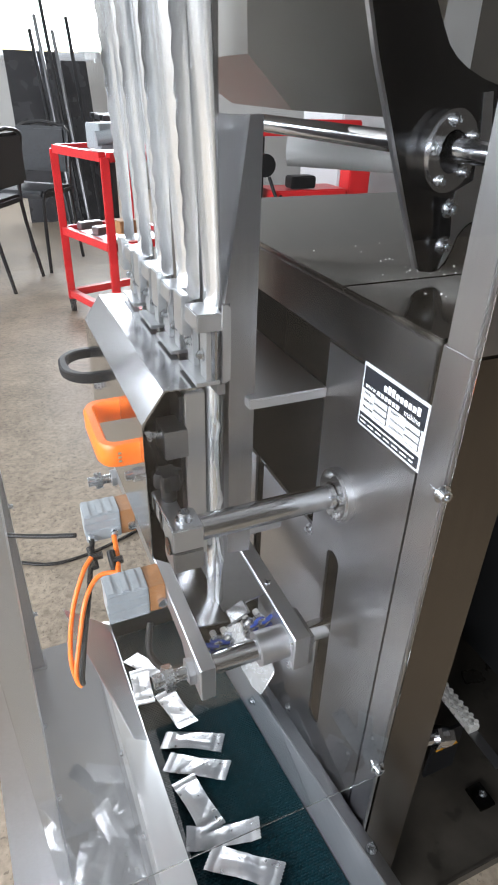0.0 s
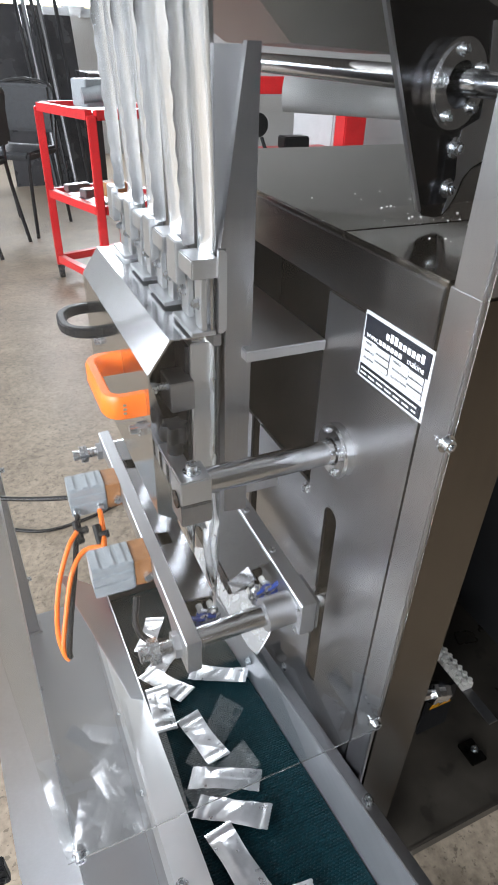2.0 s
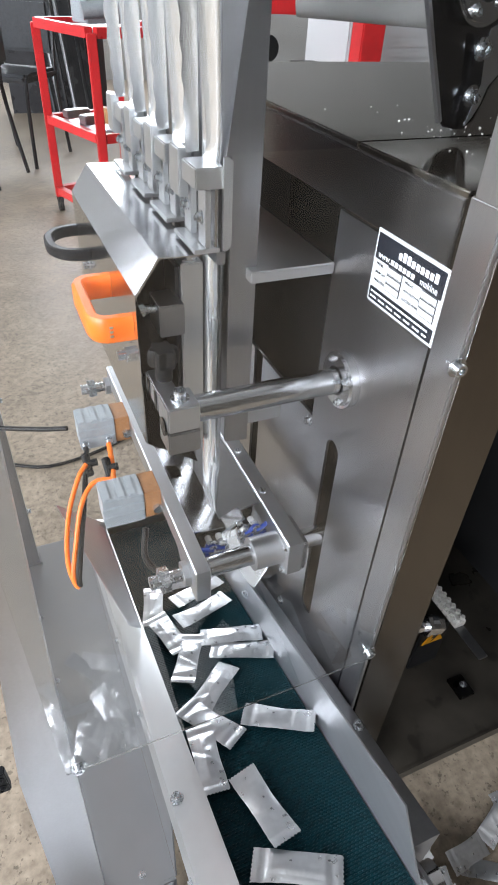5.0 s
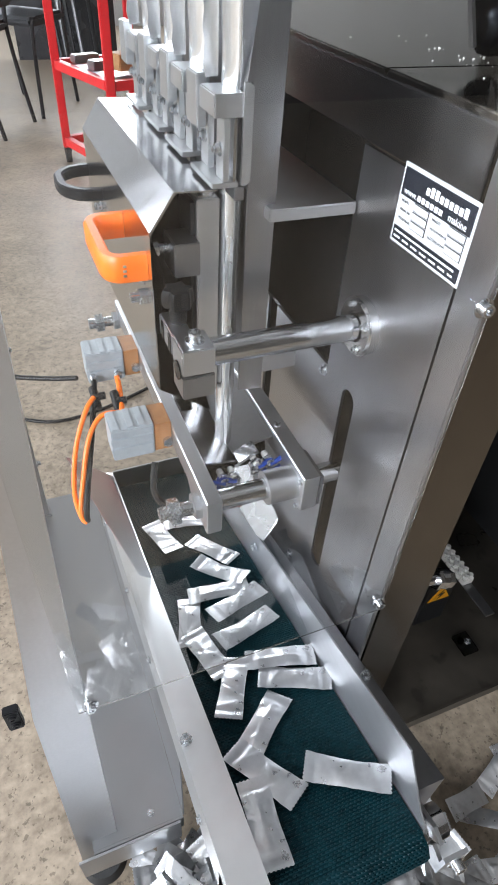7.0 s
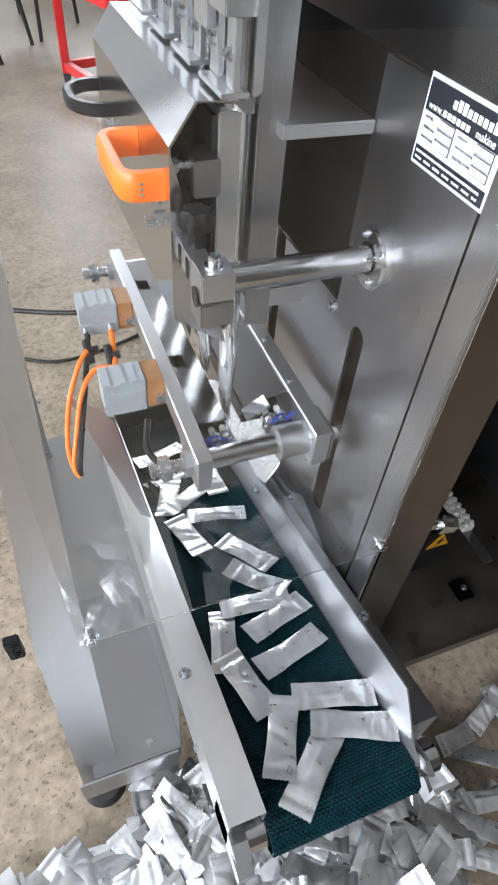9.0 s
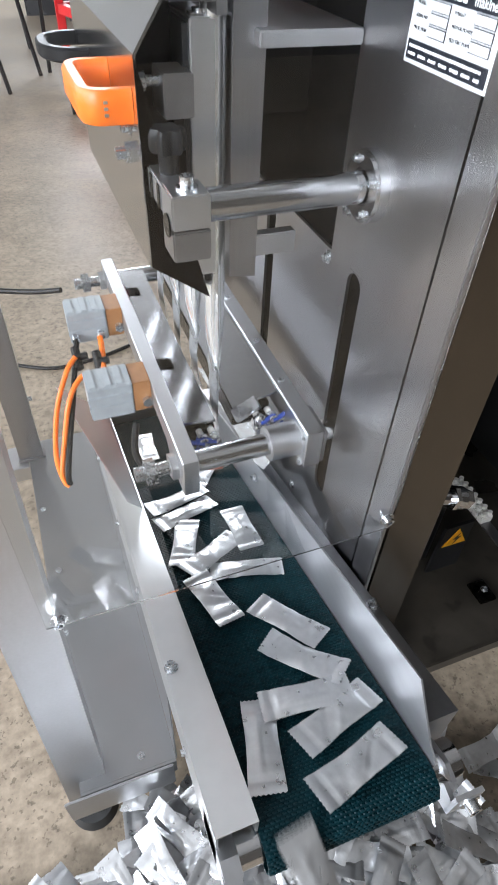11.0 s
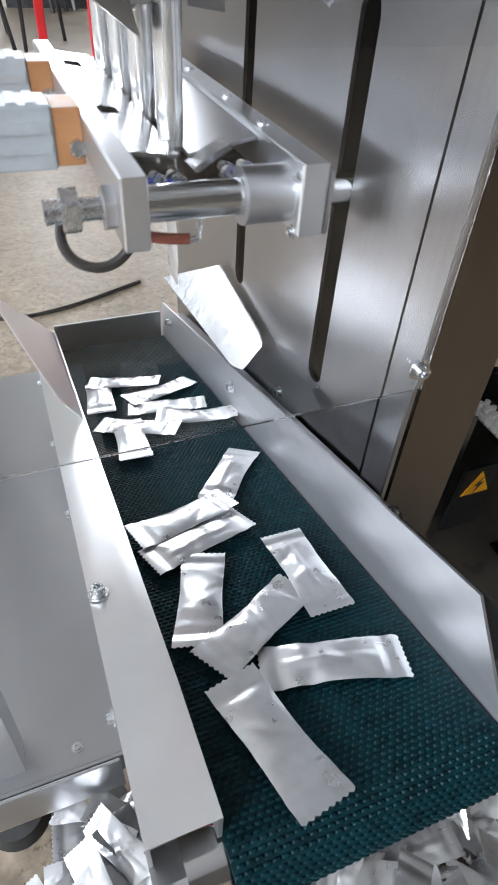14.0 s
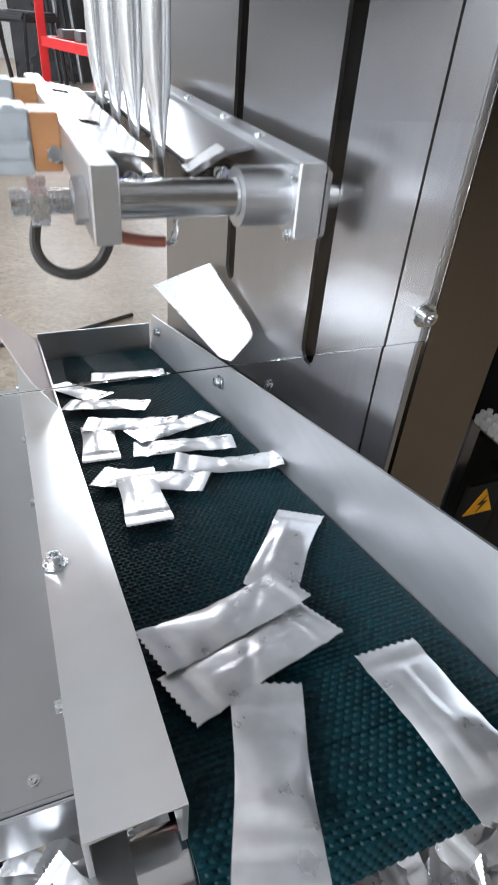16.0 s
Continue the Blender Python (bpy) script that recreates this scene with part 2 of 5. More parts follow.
def solid(name, bm, material, label, category, group="", kind="", loc=(0, 0, 0)):
    """One mesh that is a thing of its own."""
    ob = new(name, finish(name, bm, material, Vector(loc)))
    ob.location = loc
    ORG[ob.name] = Vector(loc)
    return tagged(ob, label, category, group, kind)


def bolt(bm, p, d, r=0.004, h=0.004, seg=12):
    """A socket screw with washer, standing out along d."""
    p, d = Vector(p), Vector(d).normalized()
    cyl(bm, p, p + d * 0.0012, r * 1.55, 16)
    ring(bm, p + d * 0.001, p + d * (0.001 + h), r, r * 0.55, seg)
    cyl(bm, p + d * 0.001, p + d * (0.001 + h * 0.4), r * 0.6, 6)


def hexnut(bm, p0, p1, r):
    cyl(bm, p0, p1, r, 6)


def screws(name, parent, places, d, r=0.004, h=0.004):
    """One part for each screw."""
    for p in places:
        bm = B()
        bolt(bm, p, d, r, h)
        part(name, bm, ZINC, parent)

# ---- the room ----
X0, X1, Y0, Y1, ZC = -4.0, 6.0, -4.0, 7.0, 3.4
bm = B(); box(bm, X0 - 0.2, X1 + 0.2, Y0 - 0.2, Y1 + 0.2, FL - 0.15, FL)
solid("floor", bm, FLOORM, "worn speckled concrete workshop floor", "floor", kind="structure")
bm = B(); box(bm, X0 - 0.2, X1 + 0.2, Y0 - 0.2, Y1 + 0.2, ZC, ZC + 0.15)
solid("ceiling", bm, CEILM, "plain pale workshop ceiling", "ceiling", kind="structure")


def wall_with_openings(name, axis, at, lo, hi, thick, openings, label, paint=WALLM):
    """A wall along the other axis, with openings (from, to, sill, head)."""
    bm = B()
    def slab(a, b, z0, z1):
        if axis == "y":
            box(bm, a, b, min(at, at + thick), max(at, at + thick), z0, z1)
        else:
            box(bm, min(at, at + thick), max(at, at + thick), a, b, z0, z1)
    edge = lo
    for a, b, s, h in openings:
        slab(edge, a, FL, ZC)
        slab(a, b, FL, s)
        slab(a, b, h, ZC)
        edge = b
    slab(edge, hi, FL, ZC)
    return solid(name, bm, paint, label, "wall", kind="structure")


FAR_OPEN = [(0.15, 1.0, 0.85, 2.3), (1.12, 2.0, 0.85, 2.3)]
SIDE_OPEN = [(-3.75, -1.25, 0.65, 2.75), (-1.1, 0.5, 0.7, 2.4), (0.8, 2.8, 0.7, 2.4), (3.4, 6.4, 0.7, 2.6)]
wall_with_openings("wall_far", "y", Y1, X0, X1, 0.2, FAR_OPEN, "white painted wall with bright windows")
wall_with_openings("wall_side", "x", X0, Y0, Y1, -0.2, SIDE_OPEN, "white painted side wall with windows")
# both out of view, added dark to deepen reflections in the machine
wall_with_openings("wall_back", "y", Y0, X0, X1, -0.2, [], "unseen rear wall, kept dark for the steel to reflect", DARKWALL)
wall_with_openings("wall_right", "x", X1, Y0, Y1, 0.2, [], "unseen right wall, kept dark for contrast in the steel", DARKWALL)


def window_unit(i, axis, at, a, b, s, h):
    w = thing("window_%d" % i, ((a + b) / 2 if axis == "y" else at, at if axis == "y" else (a + b) / 2, s),
              "bright metal-framed workshop window", "window", kind="structure")
    bm = B()
    f = 0.05
    def bar(u0, u1, z0, z1):
        if axis == "y":
            box(bm, u0, u1, at + 0.06, at + 0.11, z0, z1)
        else:
            box(bm, at - 0.11, at - 0.06, u0, u1, z0, z1)
    bar(a, b, s, s + f); bar(a, b, h - f, h); bar(a, a + f, s + f, h - f); bar(b - f, b, s + f, h - f)
    mid = (a + b) / 2
    bar(mid - f / 2, mid + f / 2, s + f, h - f)
    part("window_frame", bm, WINFRAME, w)
    bm = B()
    if axis == "y":
        box(bm, a - 0.03, b + 0.03, at - 0.06, at, s - 0.03, s - 0.002)
    else:
        box(bm, at, at + 0.06, a - 0.03, b + 0.03, s - 0.03, s - 0.002)
    part("window_sill", bm, WINFRAME, w)


k = 1
for o in FAR_OPEN:
    window_unit(k, "y", Y1, *o); k += 1
for o in SIDE_OPEN:
    window_unit(k, "x", X0, *o); k += 1

# ---- packing machine body ----
YC = -0.113           # near face of the machine's corner post
machine = thing("packing_machine", (0.2, 0.2, FL), "brushed stainless steel packing machine cabinet", "machine")
# front skin with two upright slots
bm = B()
def skin(y0, y1, z0, z1):
    box(bm, 0.0, 0.003, y0, y1, z0, z1)
S1, S2, SZ0, SZ1 = (0.001, 0.024), (0.183, 0.206), -0.03, 0.24
ZB, ZT = -0.215, 0.447
skin(-0.0800, S1[0], ZB, ZT)
skin(S1[1], S2[0], ZB, 0.24)
skin(S2[1], 0.44, ZB, 0.24)
skin(S1[0], S1[1], ZB, SZ0); skin(S1[0], S1[1], SZ1, ZT)
skin(S2[0], S2[1], ZB, SZ0)
skin(S1[1], 0.058, 0.24, ZT)
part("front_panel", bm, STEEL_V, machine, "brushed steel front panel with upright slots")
for ya, yb in (S1, S2):
    bm = B()
    for z0, z1 in ((SZ0, 0),):
        ym = (ya + yb) / 2
        for i in range(7):
            a0, a1 = math.pi * i / 7, math.pi * (i + 1) / 7
            r = (yb - ya) / 2
            pts = [(ym + r * math.cos(a0), SZ0 + r - r * math.sin(a0)), (ym + r * math.cos(a1), SZ0 + r - r * math.sin(a1)),
                   (ym + r * math.cos(a1), SZ0 - 0.001), (ym + r * math.cos(a0), SZ0 - 0.001)]
            prism(bm, pts, "x", 0.0002, 0.0032)
    part("slot_end", bm, STEEL_V, machine)
# rounded top of the near slot
bm = B()
ym, r = (S1[0] + S1[1]) / 2, (S1[1] - S1[0]) / 2
for i in range(9):
    a0, a1 = math.pi * i / 9, math.pi * (i + 1) / 9
    pts = [(ym + r * math.cos(a0), SZ1 - r + r * math.sin(a0)), (ym + r * math.cos(a1), SZ1 - r + r * math.sin(a1)),
           (ym + r * math.cos(a1), SZ1 + 0.001), (ym + r * math.cos(a0), SZ1 + 0.001)]
    prism(bm, pts, "x", -0.0002, 0.0032)
part("slot_end", bm, STEEL_V, machine)
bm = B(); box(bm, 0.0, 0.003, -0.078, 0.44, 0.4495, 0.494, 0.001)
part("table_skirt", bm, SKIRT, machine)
bm = B()
box(bm, 0.0005, 0.52, 0.048, 0.486, 0.494, 0.499, 0.0012)
box(bm, 0.0005, 0.52, -0.080, 0.0465, 0.494, 0.499, 0.0012)
part("table_top", bm, TABLE, machine, "scuffed steel table top with a joint")
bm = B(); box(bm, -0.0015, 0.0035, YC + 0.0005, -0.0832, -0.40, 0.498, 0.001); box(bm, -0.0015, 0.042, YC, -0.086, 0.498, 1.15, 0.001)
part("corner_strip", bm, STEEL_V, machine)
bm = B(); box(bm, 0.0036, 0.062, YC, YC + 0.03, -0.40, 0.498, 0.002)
part("corner_post", bm, COLUMN, machine, "folded stainless corner post with dark brown reflections in its colour")
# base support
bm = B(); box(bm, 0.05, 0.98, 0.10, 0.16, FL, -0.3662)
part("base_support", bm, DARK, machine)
# recess and interior, both coloured dark for the shade in there
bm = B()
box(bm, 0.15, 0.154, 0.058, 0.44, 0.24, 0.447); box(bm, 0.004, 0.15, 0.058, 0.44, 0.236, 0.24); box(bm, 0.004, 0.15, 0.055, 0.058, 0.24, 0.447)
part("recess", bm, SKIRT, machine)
# inner walls, painted as dark as the unlit cabinet behind the slots
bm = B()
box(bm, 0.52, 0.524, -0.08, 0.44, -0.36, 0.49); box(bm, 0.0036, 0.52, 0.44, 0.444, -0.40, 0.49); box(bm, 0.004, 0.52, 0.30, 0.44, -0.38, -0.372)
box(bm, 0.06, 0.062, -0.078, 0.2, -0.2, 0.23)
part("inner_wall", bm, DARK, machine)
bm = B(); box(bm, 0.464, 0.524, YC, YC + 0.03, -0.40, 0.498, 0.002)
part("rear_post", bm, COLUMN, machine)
bm = B()
box(bm, -0.078, -0.0005, 0.054, 0.26, 0.394, 0.404, 0.001)
part("bracket_shelf", bm, STEEL, machine, "flat steel bracket shelf")
screws("panel_screw", machine, [(0, 0.062, 0.232), (0.149, 0.09, 0.42), (0.149, 0.13, 0.40), (0, 0.038, 0.285), (0, 0.072, -0.086)], (-1, 0, 0))

# maker's plate on the front panel
plate = thing("rating_plate", (-0.001, -0.042, 0.396), "silver and dark navy rating plate on brushed steel", "label plate")
bm = B(); box(bm, -0.0012, 0.0, -0.084, 0.0, 0.396, 0.452, 0.0002)
part("plate_base", bm, LABEL, plate)
bm = B(); box(bm, -0.0018, -0.0012, -0.0815, -0.0025, 0.4305, 0.4495); box(bm, -0.0018, -0.0012, -0.0815, -0.0025, 0.3985, 0.4085)
part("dark_band", bm, NAVY, plate)


def words(text, y, z, size, parent, material, x=-0.0022, align="LEFT"):
    """Lettering that stands on the front panel, read along -y."""
    c = bpy.data.curves.new("lettering", "FONT")
    c.body, c.size, c.extrude, c.align_x = text, size, 0.0001, align
    ob = new("lettering", c)
    me = bpy.data.meshes.new_from_object(ob)
    bpy.data.objects.remove(ob)
    me.materials.append(material)
    o = new("lettering", me)
    o.parent = parent
    org = ORG[parent.name]
    o.matrix_basis = Matrix.Translation(Vector((x, y, z)) - org) @ pose(0, 0, 0, 90, 0, -90)
    return o


words("www.", -0.006, 0.4325, 0.0068, plate, LABELWHITE)
words("makine", -0.058, 0.4325, 0.0068, plate, LABELWHITE)
bm = B()
for i in range(9):
    box(bm, -0.0023, -0.0018, -0.034 - i * 0.0052, -0.0305 - i * 0.0052, 0.4395, 0.4395 + (0.0062 if i in (1, 2, 8) else 0.0046))
for i in range(6):
    box(bm, -0.0023, -0.0018, -0.0262 - i * 0.005, -0.0228 - i * 0.005, 0.4325, 0.436)
part("maker_mark", bm, LABELWHITE, plate)
for i, (a, b) in enumerate((("MODEL", "WEIGHT"), ("SERIAL NO", "MOTOR POWER"), ("PROD.YEAR", "ELECTRIC POWER"))):
    z = 0.4262 - i * 0.0062
    words(a, -0.005, z, 0.0026, plate, PRINT, -0.0014)
    words(b, -0.042, z, 0.0026, plate, PRINT, -0.0014)
    for y in (-0.020, -0.061):
        bm = B(); box(bm, -0.0016, -0.0012, y - 0.018, y, z - 0.0018, z + 0.0038)
        frame_ = part("entry_box", bm, PRINT, plate)
        bm = B(); box(bm, -0.0019, -0.0014, y - 0.0174, y - 0.0006, z - 0.0012, z + 0.0032)
        part("entry_field", bm, LABEL, frame_)
bm = B()
for i in range(26):
    box(bm, -0.0022, -0.0018, -0.0068 - i * 0.0028, -0.0048 - i * 0.0028, 0.4048, 0.4062)
    if i % 4 != 3:
        box(bm, -0.0022, -0.0018, -0.0068 - i * 0.0028, -0.0048 - i * 0.0028, 0.4008, 0.4022)
part("small_print", bm, LABELWHITE, plate)

# ---- guide rod of the upright sealing jaw, fixed to the front panel ----
def flange(parent, c, axis, r, t, bolts, mat_=POLISHED):
    bm = B()
    c, a = Vector(c), Vector(axis)
    ring(bm, c, c + a * t, r, r * 0.52, 36)
    ring(bm, c + a * t, c + a * t * 1.25, r * 0.9, r * 0.52, 36)
    part("flange", bm, mat_, parent)
    q = a.to_track_quat("Z", "Y")
    rim = [2 * math.pi * i / bolts + 0.5 for i in range(bolts)]
    screws("flange_screw", parent, [c + q @ Vector((r * 0.75 * math.cos(an), r * 0.75 * math.sin(an), 0)) + a * t * 1.2 for an in rim], a, r * 0.10, r * 0.13)


rod = thing("guide_rod", (0, 0.012, 0.313), "polished round guide rod with a bolted flange", "rod")
bm = B(); cyl(bm, (0.02, 0.012, 0.313), (-0.150, 0.012, 0.313), 0.0115, 32)
part("shaft", bm, CHROME, rod)
flange(rod, (0.0, 0.012, 0.313), (-1, 0, 0), 0.026, 0.008, 4)
# flat bar behind it
bm = B(); box(bm, -0.072, -0.031, 0.0690, 0.080, 0.238, 0.257, 0.001)
solid("support_bar", bm, STEEL, "flat steel support bar behind the guide rod", "bar")

# ---- conveyor: rises towards its delivery end ----
SL = 0.262                                   # rise of the belt per metre of run
AN = math.atan(SL)


def zb(y):
    """Height of the belt's upper face."""
    return -0.2 - SL * (y - 0.38)


def slope_box(bm, x0, x1, y0, y1, d0, d1, bev=0.0):
    """A box along the belt between heights d0 and d1 over the belt."""
    pts = [(y0, zb(y0) + d0), (y1, zb(y1) + d0), (y1, zb(y1) + d1), (y0, zb(y0) + d1)]
    prism(bm, pts, "x", x0, x1)


conveyor = thing("belt_conveyor", (-0.11, 0.05, FL), "inclined steel take-off conveyor with dark green textured belt", "conveyor")
BX0, BX1 = -0.1865, -0.0405
# left side: folded guard with a flat top, a ridge and an outer skirt
bm = B()
prof = [(-0.219, -0.05), (-0.219, 0.025), (-0.195, 0.0285), (-0.1865, 0.025), (-0.1865, 0.0), (-0.1885, 0.0), (-0.1885, 0.0235), (-0.1955, 0.0263), (-0.217, 0.0228), (-0.217, -0.05)]


def loft(bm, sections):
    rows = [[bm.verts.new(p) for p in s] for s in sections]
    for a, b in zip(rows, rows[1:]):
        n = len(a)
        for i in range(n):
            j = (i + 1) % n
            bm.faces.new((a[i], a[j], b[j], b[i]))
    bm.faces.new(rows[0])
    bm.faces.new(rows[-1][::-1])


secs = []
for y, k in ((-0.281, 0.0), (-0.245, 1.0), (0.12, 1.0), (0.40, 1.0)):
    secs.append([(x, y + (0.030 * (x + 0.195) / 0.0085 if k and y < -0.2 and x > -0.195 else 0.0), zb(y) + (d if k or d <= 0.0 else min(d + 0.0015, 0.0265))) for x, d in prof])
loft(bm, secs)
part("side_guard", bm, GUARD, conveyor, "folded bright steel side guard")
# flared plate over the guard at the loading end
bm = B()
fl = [(-0.1885, 0.106, zb(0.106) + 0.0275), (-0.206, 0.090, zb(0.090) + 0.060), (-0.258, 0.374, zb(0.374) + 0.102), (-0.1885, 0.386, zb(0.386) + 0.0275)]
loft(bm, [fl, [(x - 0.0016, y, z + 0.0008) for x, y, z in fl]])
part("extension_plate", bm, GUARD, conveyor, "flared bright steel plate at the loading end")
bm = B()
prism(bm, [(-0.122, -0.309), (-0.122, zb(-0.122) - 0.0495), (0.40, zb(0.40) - 0.0495), (0.40, -0.309)], "x", -0.2188, -0.2172)
part("side_skirt", bm, STEEL_DULL, conveyor)
# right side: plain upright guard with a cut corner
bm = B()
pts = [(-0.288, zb(-0.288) - 0.006), (-0.288, zb(-0.288) + 0.004), (-0.276, zb(-0.276) + 0.011), (-0.235, zb(-0.235) + 0.050), (0.10, zb(0.10) + 0.0505), (0.40, zb(0.40) + 0.046), (0.40, zb(0.40) - 0.006)]
prism(bm, pts, "x", -0.0398, -0.0380)
for v in bm.verts:
    v.co.x += max(0.0, v.co.z - zb(v.co.y)) * (0.12 + 0.12 * max(0.0, min(1.0, (0.10 - v.co.y) / 0.335)))
part("side_guard", bm, GUARD_SATIN, conveyor, "upright steel guard with a cut corner")
bm = B(); slope_box(bm, -0.0325, -0.0035, -0.262, 0.40, -0.05, 0.024)
part("side_frame", bm, STEEL_DULL, conveyor)
bm = B(); slope_box(bm, -0.217, -0.2, -0.24, 0.40, -0.06, -0.03)
part("side_frame", bm, STEEL_DULL, conveyor)
bm = B()
box(bm, -0.1880, -0.0405, 0.386, 0.389, zb(0.386) - 0.03, zb(0.386) + 0.036, 0.0005)
part("end_stop", bm, STEEL, conveyor)
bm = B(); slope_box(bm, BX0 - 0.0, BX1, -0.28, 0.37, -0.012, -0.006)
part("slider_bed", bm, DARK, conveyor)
# delivery end: roller, bearing brackets
RR = 0.019
yr, zr = -0.283, zb(-0.283) - RR / math.cos(AN) * 1.0
bm = B(); cyl(bm, (-0.212, yr, zr), (-0.012, yr, zr), RR - 0.0035, 28)
part("end_roller", bm, POLISHED, conveyor, "bright steel end roller")
for xa, xb in ((-0.219, -0.205), (-0.03, -0.004)):
    bm = B()
    pts = [(-0.25, zb(-0.25) - 0.002), (-0.25, zb(-0.25) - 0.055), (-0.285, zr - 0.032), (-0.312, zr - 0.028), (-0.312, zr - 0.006), (-0.293, zr + 0.002), (-0.303, zr + 0.016), (-0.29, zb(-0.29) + 0.0)]
    prism(bm, pts, "x", xa, xb if xa < -0.1 else xa + 0.004)
    if xa > -0.1:
        prism(bm, [(x, z) for x, z in ((-0.315, zr - 0.028), (-0.311, zr - 0.028), (-0.311, zr + 0.006), (-0.315, zr + 0.006))], "x", xa, xb)
    part("bearing_bracket", bm, STEEL, conveyor)
bm = B(); bolt(bm, (-0.012, -0.315, zr - 0.014), (0, -1, 0.1), 0.006, 0.008)
part("tension_screw", bm, ZINC, conveyor)
screws("guard_screw", conveyor, [(-0.213, -0.135, zb(-0.135) + 0.0263)], (0, SL, 1), 0.0042, 0.005)
screws("guard_screw", conveyor, [(-0.2195, y, zb(y) - 0.012) for y in (-0.2, 0.0, 0.13, 0.3)], (-1, 0, 0), 0.0032, 0.003)
screws("guard_screw", conveyor, [(-0.009, -0.139, zb(-0.139) + 0.0242)], (0, SL, 1), 0.0042, 0.006)
screws("guard_screw", conveyor, [(-0.0375, y, zb(y) + 0.031) for y in (0.106, 0.345)], (-1, 0, 0.1), 0.0042, 0.005)
for x, y in ((-0.2, 0.33), (-0.03, 0.33), (-0.03, -0.05)):
    bm = B(); box(bm, x - 0.012, x + 0.012, y - 0.012, y + 0.012, FL, zb(y) - 0.052, 0.001)
    part("stand_leg", bm, STEEL_DULL, conveyor)
# belt in short rigid lengths that run round the loop
PITCH = 0.0126
y_far, y_near = 0.372, yr
RUN = (y_far - y_near) / math.cos(AN)
LOOP = 2 * RUN + 2 * math.pi * RR
NB = round(LOOP / PITCH)
PITCH = LOOP / NB
bm = B()
box(bm, BX0, BX1, -PITCH / 2 - 0.0003, PITCH / 2 + 0.0003, -0.0022, -0.0006)
rows_n = 4
cell = PITCH / rows_n
nx = 34
cw = (BX1 - BX0) / nx
for r in range(rows_n):
    for i in range(nx):
        cx = BX0 + (i + 0.5 + (0.5 if r % 2 else 0) * 0.9) * cw
        if cx > BX1 - cw * 0.4:
            continue
        cy = -PITCH / 2 + (r + 0.5) * cell
        a, b, c = cw * 0.49, cell * 0.32, 0.0010
        lo = [bm.verts.new((cx + sx * a, cy + sy * b, -0.0006)) for sx, sy in ((-1, -0.5), (-0.3, -1), (0.3, -1), (1, -0.5), (1, 0.5), (0.3, 1), (-0.3, 1), (-1, 0.5))]
        hi = [bm.verts.new((v.co.x * 0.5 + cx * 0.5, v.co.y * 0.45 + cy * 0.55, c - 0.0006)) for v in lo]
        bm.faces.new(hi)
        for k in range(8):
            bm.faces.new((lo[k], lo[(k + 1) % 8], hi[(k + 1) % 8], hi[k]))
belt_mesh = finish("belt_section", bm, BELT, Vector((0, 0, 0)), smooth=False)
BELT_PARTS = []
for i in range(NB):
    ob = new("belt_section", belt_mesh)
    ob.parent = conveyor
    BELT_PARTS.append(ob)


def belt_pose(d):
    """Pose on the loop, in the conveyor's space; d runs with the belt from its far end."""
    d %= LOOP
    cy, sy = math.cos(AN), math.sin(AN)
    org = ORG[conveyor.name]
    far_c = Vector((0, y_far, zb(y_far))) - Vector((0, sy, cy)) * RR
    near_c = Vector((0, y_near, zb(y_near))) - Vector((0, sy, cy)) * RR
    if d < RUN:
        p, turn = far_c + Vector((0, sy, cy)) * RR + Vector((0, -cy, sy)) * d, 0.0
    elif d < RUN + math.pi * RR:
        turn = (d - RUN) / RR
        p = near_c + Matrix.Rotation(turn, 3, "X") @ Vector((0, sy, cy)) * RR
    elif d < 2 * RUN + math.pi * RR:
        turn = math.pi
        p = near_c - Vector((0, sy, cy)) * RR + Vector((0, cy, -sy)) * (d - RUN - math.pi * RR)
    else:
        turn = math.pi + (d - 2 * RUN - math.pi * RR) / RR
        p = far_c + Matrix.Rotation(turn, 3, "X") @ Vector((0, sy, cy)) * RR
    return Matrix.Translation(p - org) @ Matrix.Rotation(turn - AN, 4, "X")


def travel(t):
    """How far the belt has run along y at t seconds."""
    return 0.0655 * min(t, 9.5) + 0.0635 * max(0.0, min(t, 14.5) - 9.5) + 0.0635 * max(0.0, t - 14.5)


# ---- base tray, left leg, far post, clear guard ----
tray = thing("base_tray", (-0.27, 0.15, FL), "dull grey steel base tray beside the conveyor", "tray")
bm = B(); box(bm, -0.335, -0.2190, -0.122, 0.5, -0.313, -0.31, 0.0006); box(bm, -0.335, -0.2190, -0.125, -0.122, -0.345, -0.31, 0.0006)
part("tray_sheet", bm, TRAYM, tray)
screws("tray_screw", tray, [(x, y, -0.31) for x, y in ((-0.258, -0.105), (-0.322, 0.09), (-0.317, 0.2), (-0.325, 0.33))], (0, 0, 1), 0.0032, 0.002)
bm = B(); box(bm, -0.37, -0.3365, 0.44, 0.5, -0.345, -0.313, 0.001)
part("tray_rail", bm, STEEL, tray)
leg = thing("support_post", (-0.33, -0.1, FL), "bright steel support post on a black levelling foot", "post")
bm = B()
pts = [(-0.262, 0.9), (-0.282, 0.44), (-0.2915, 0.177), (-0.3035, -0.31), (-0.306, -0.375), (-0.355, -0.375), (-0.339, 0.056), (-0.311, 0.324), (-0.292, 0.9)]
prism(bm, pts, "y", -0.1095, -0.0815)
part("leg_body", bm, STEEL, leg)
bm = B(); box(bm, -0.355, -0.2235, -0.1285, -0.1255, -0.375, -0.311, 0.001)
part("foot_plate", bm, STEEL, leg)
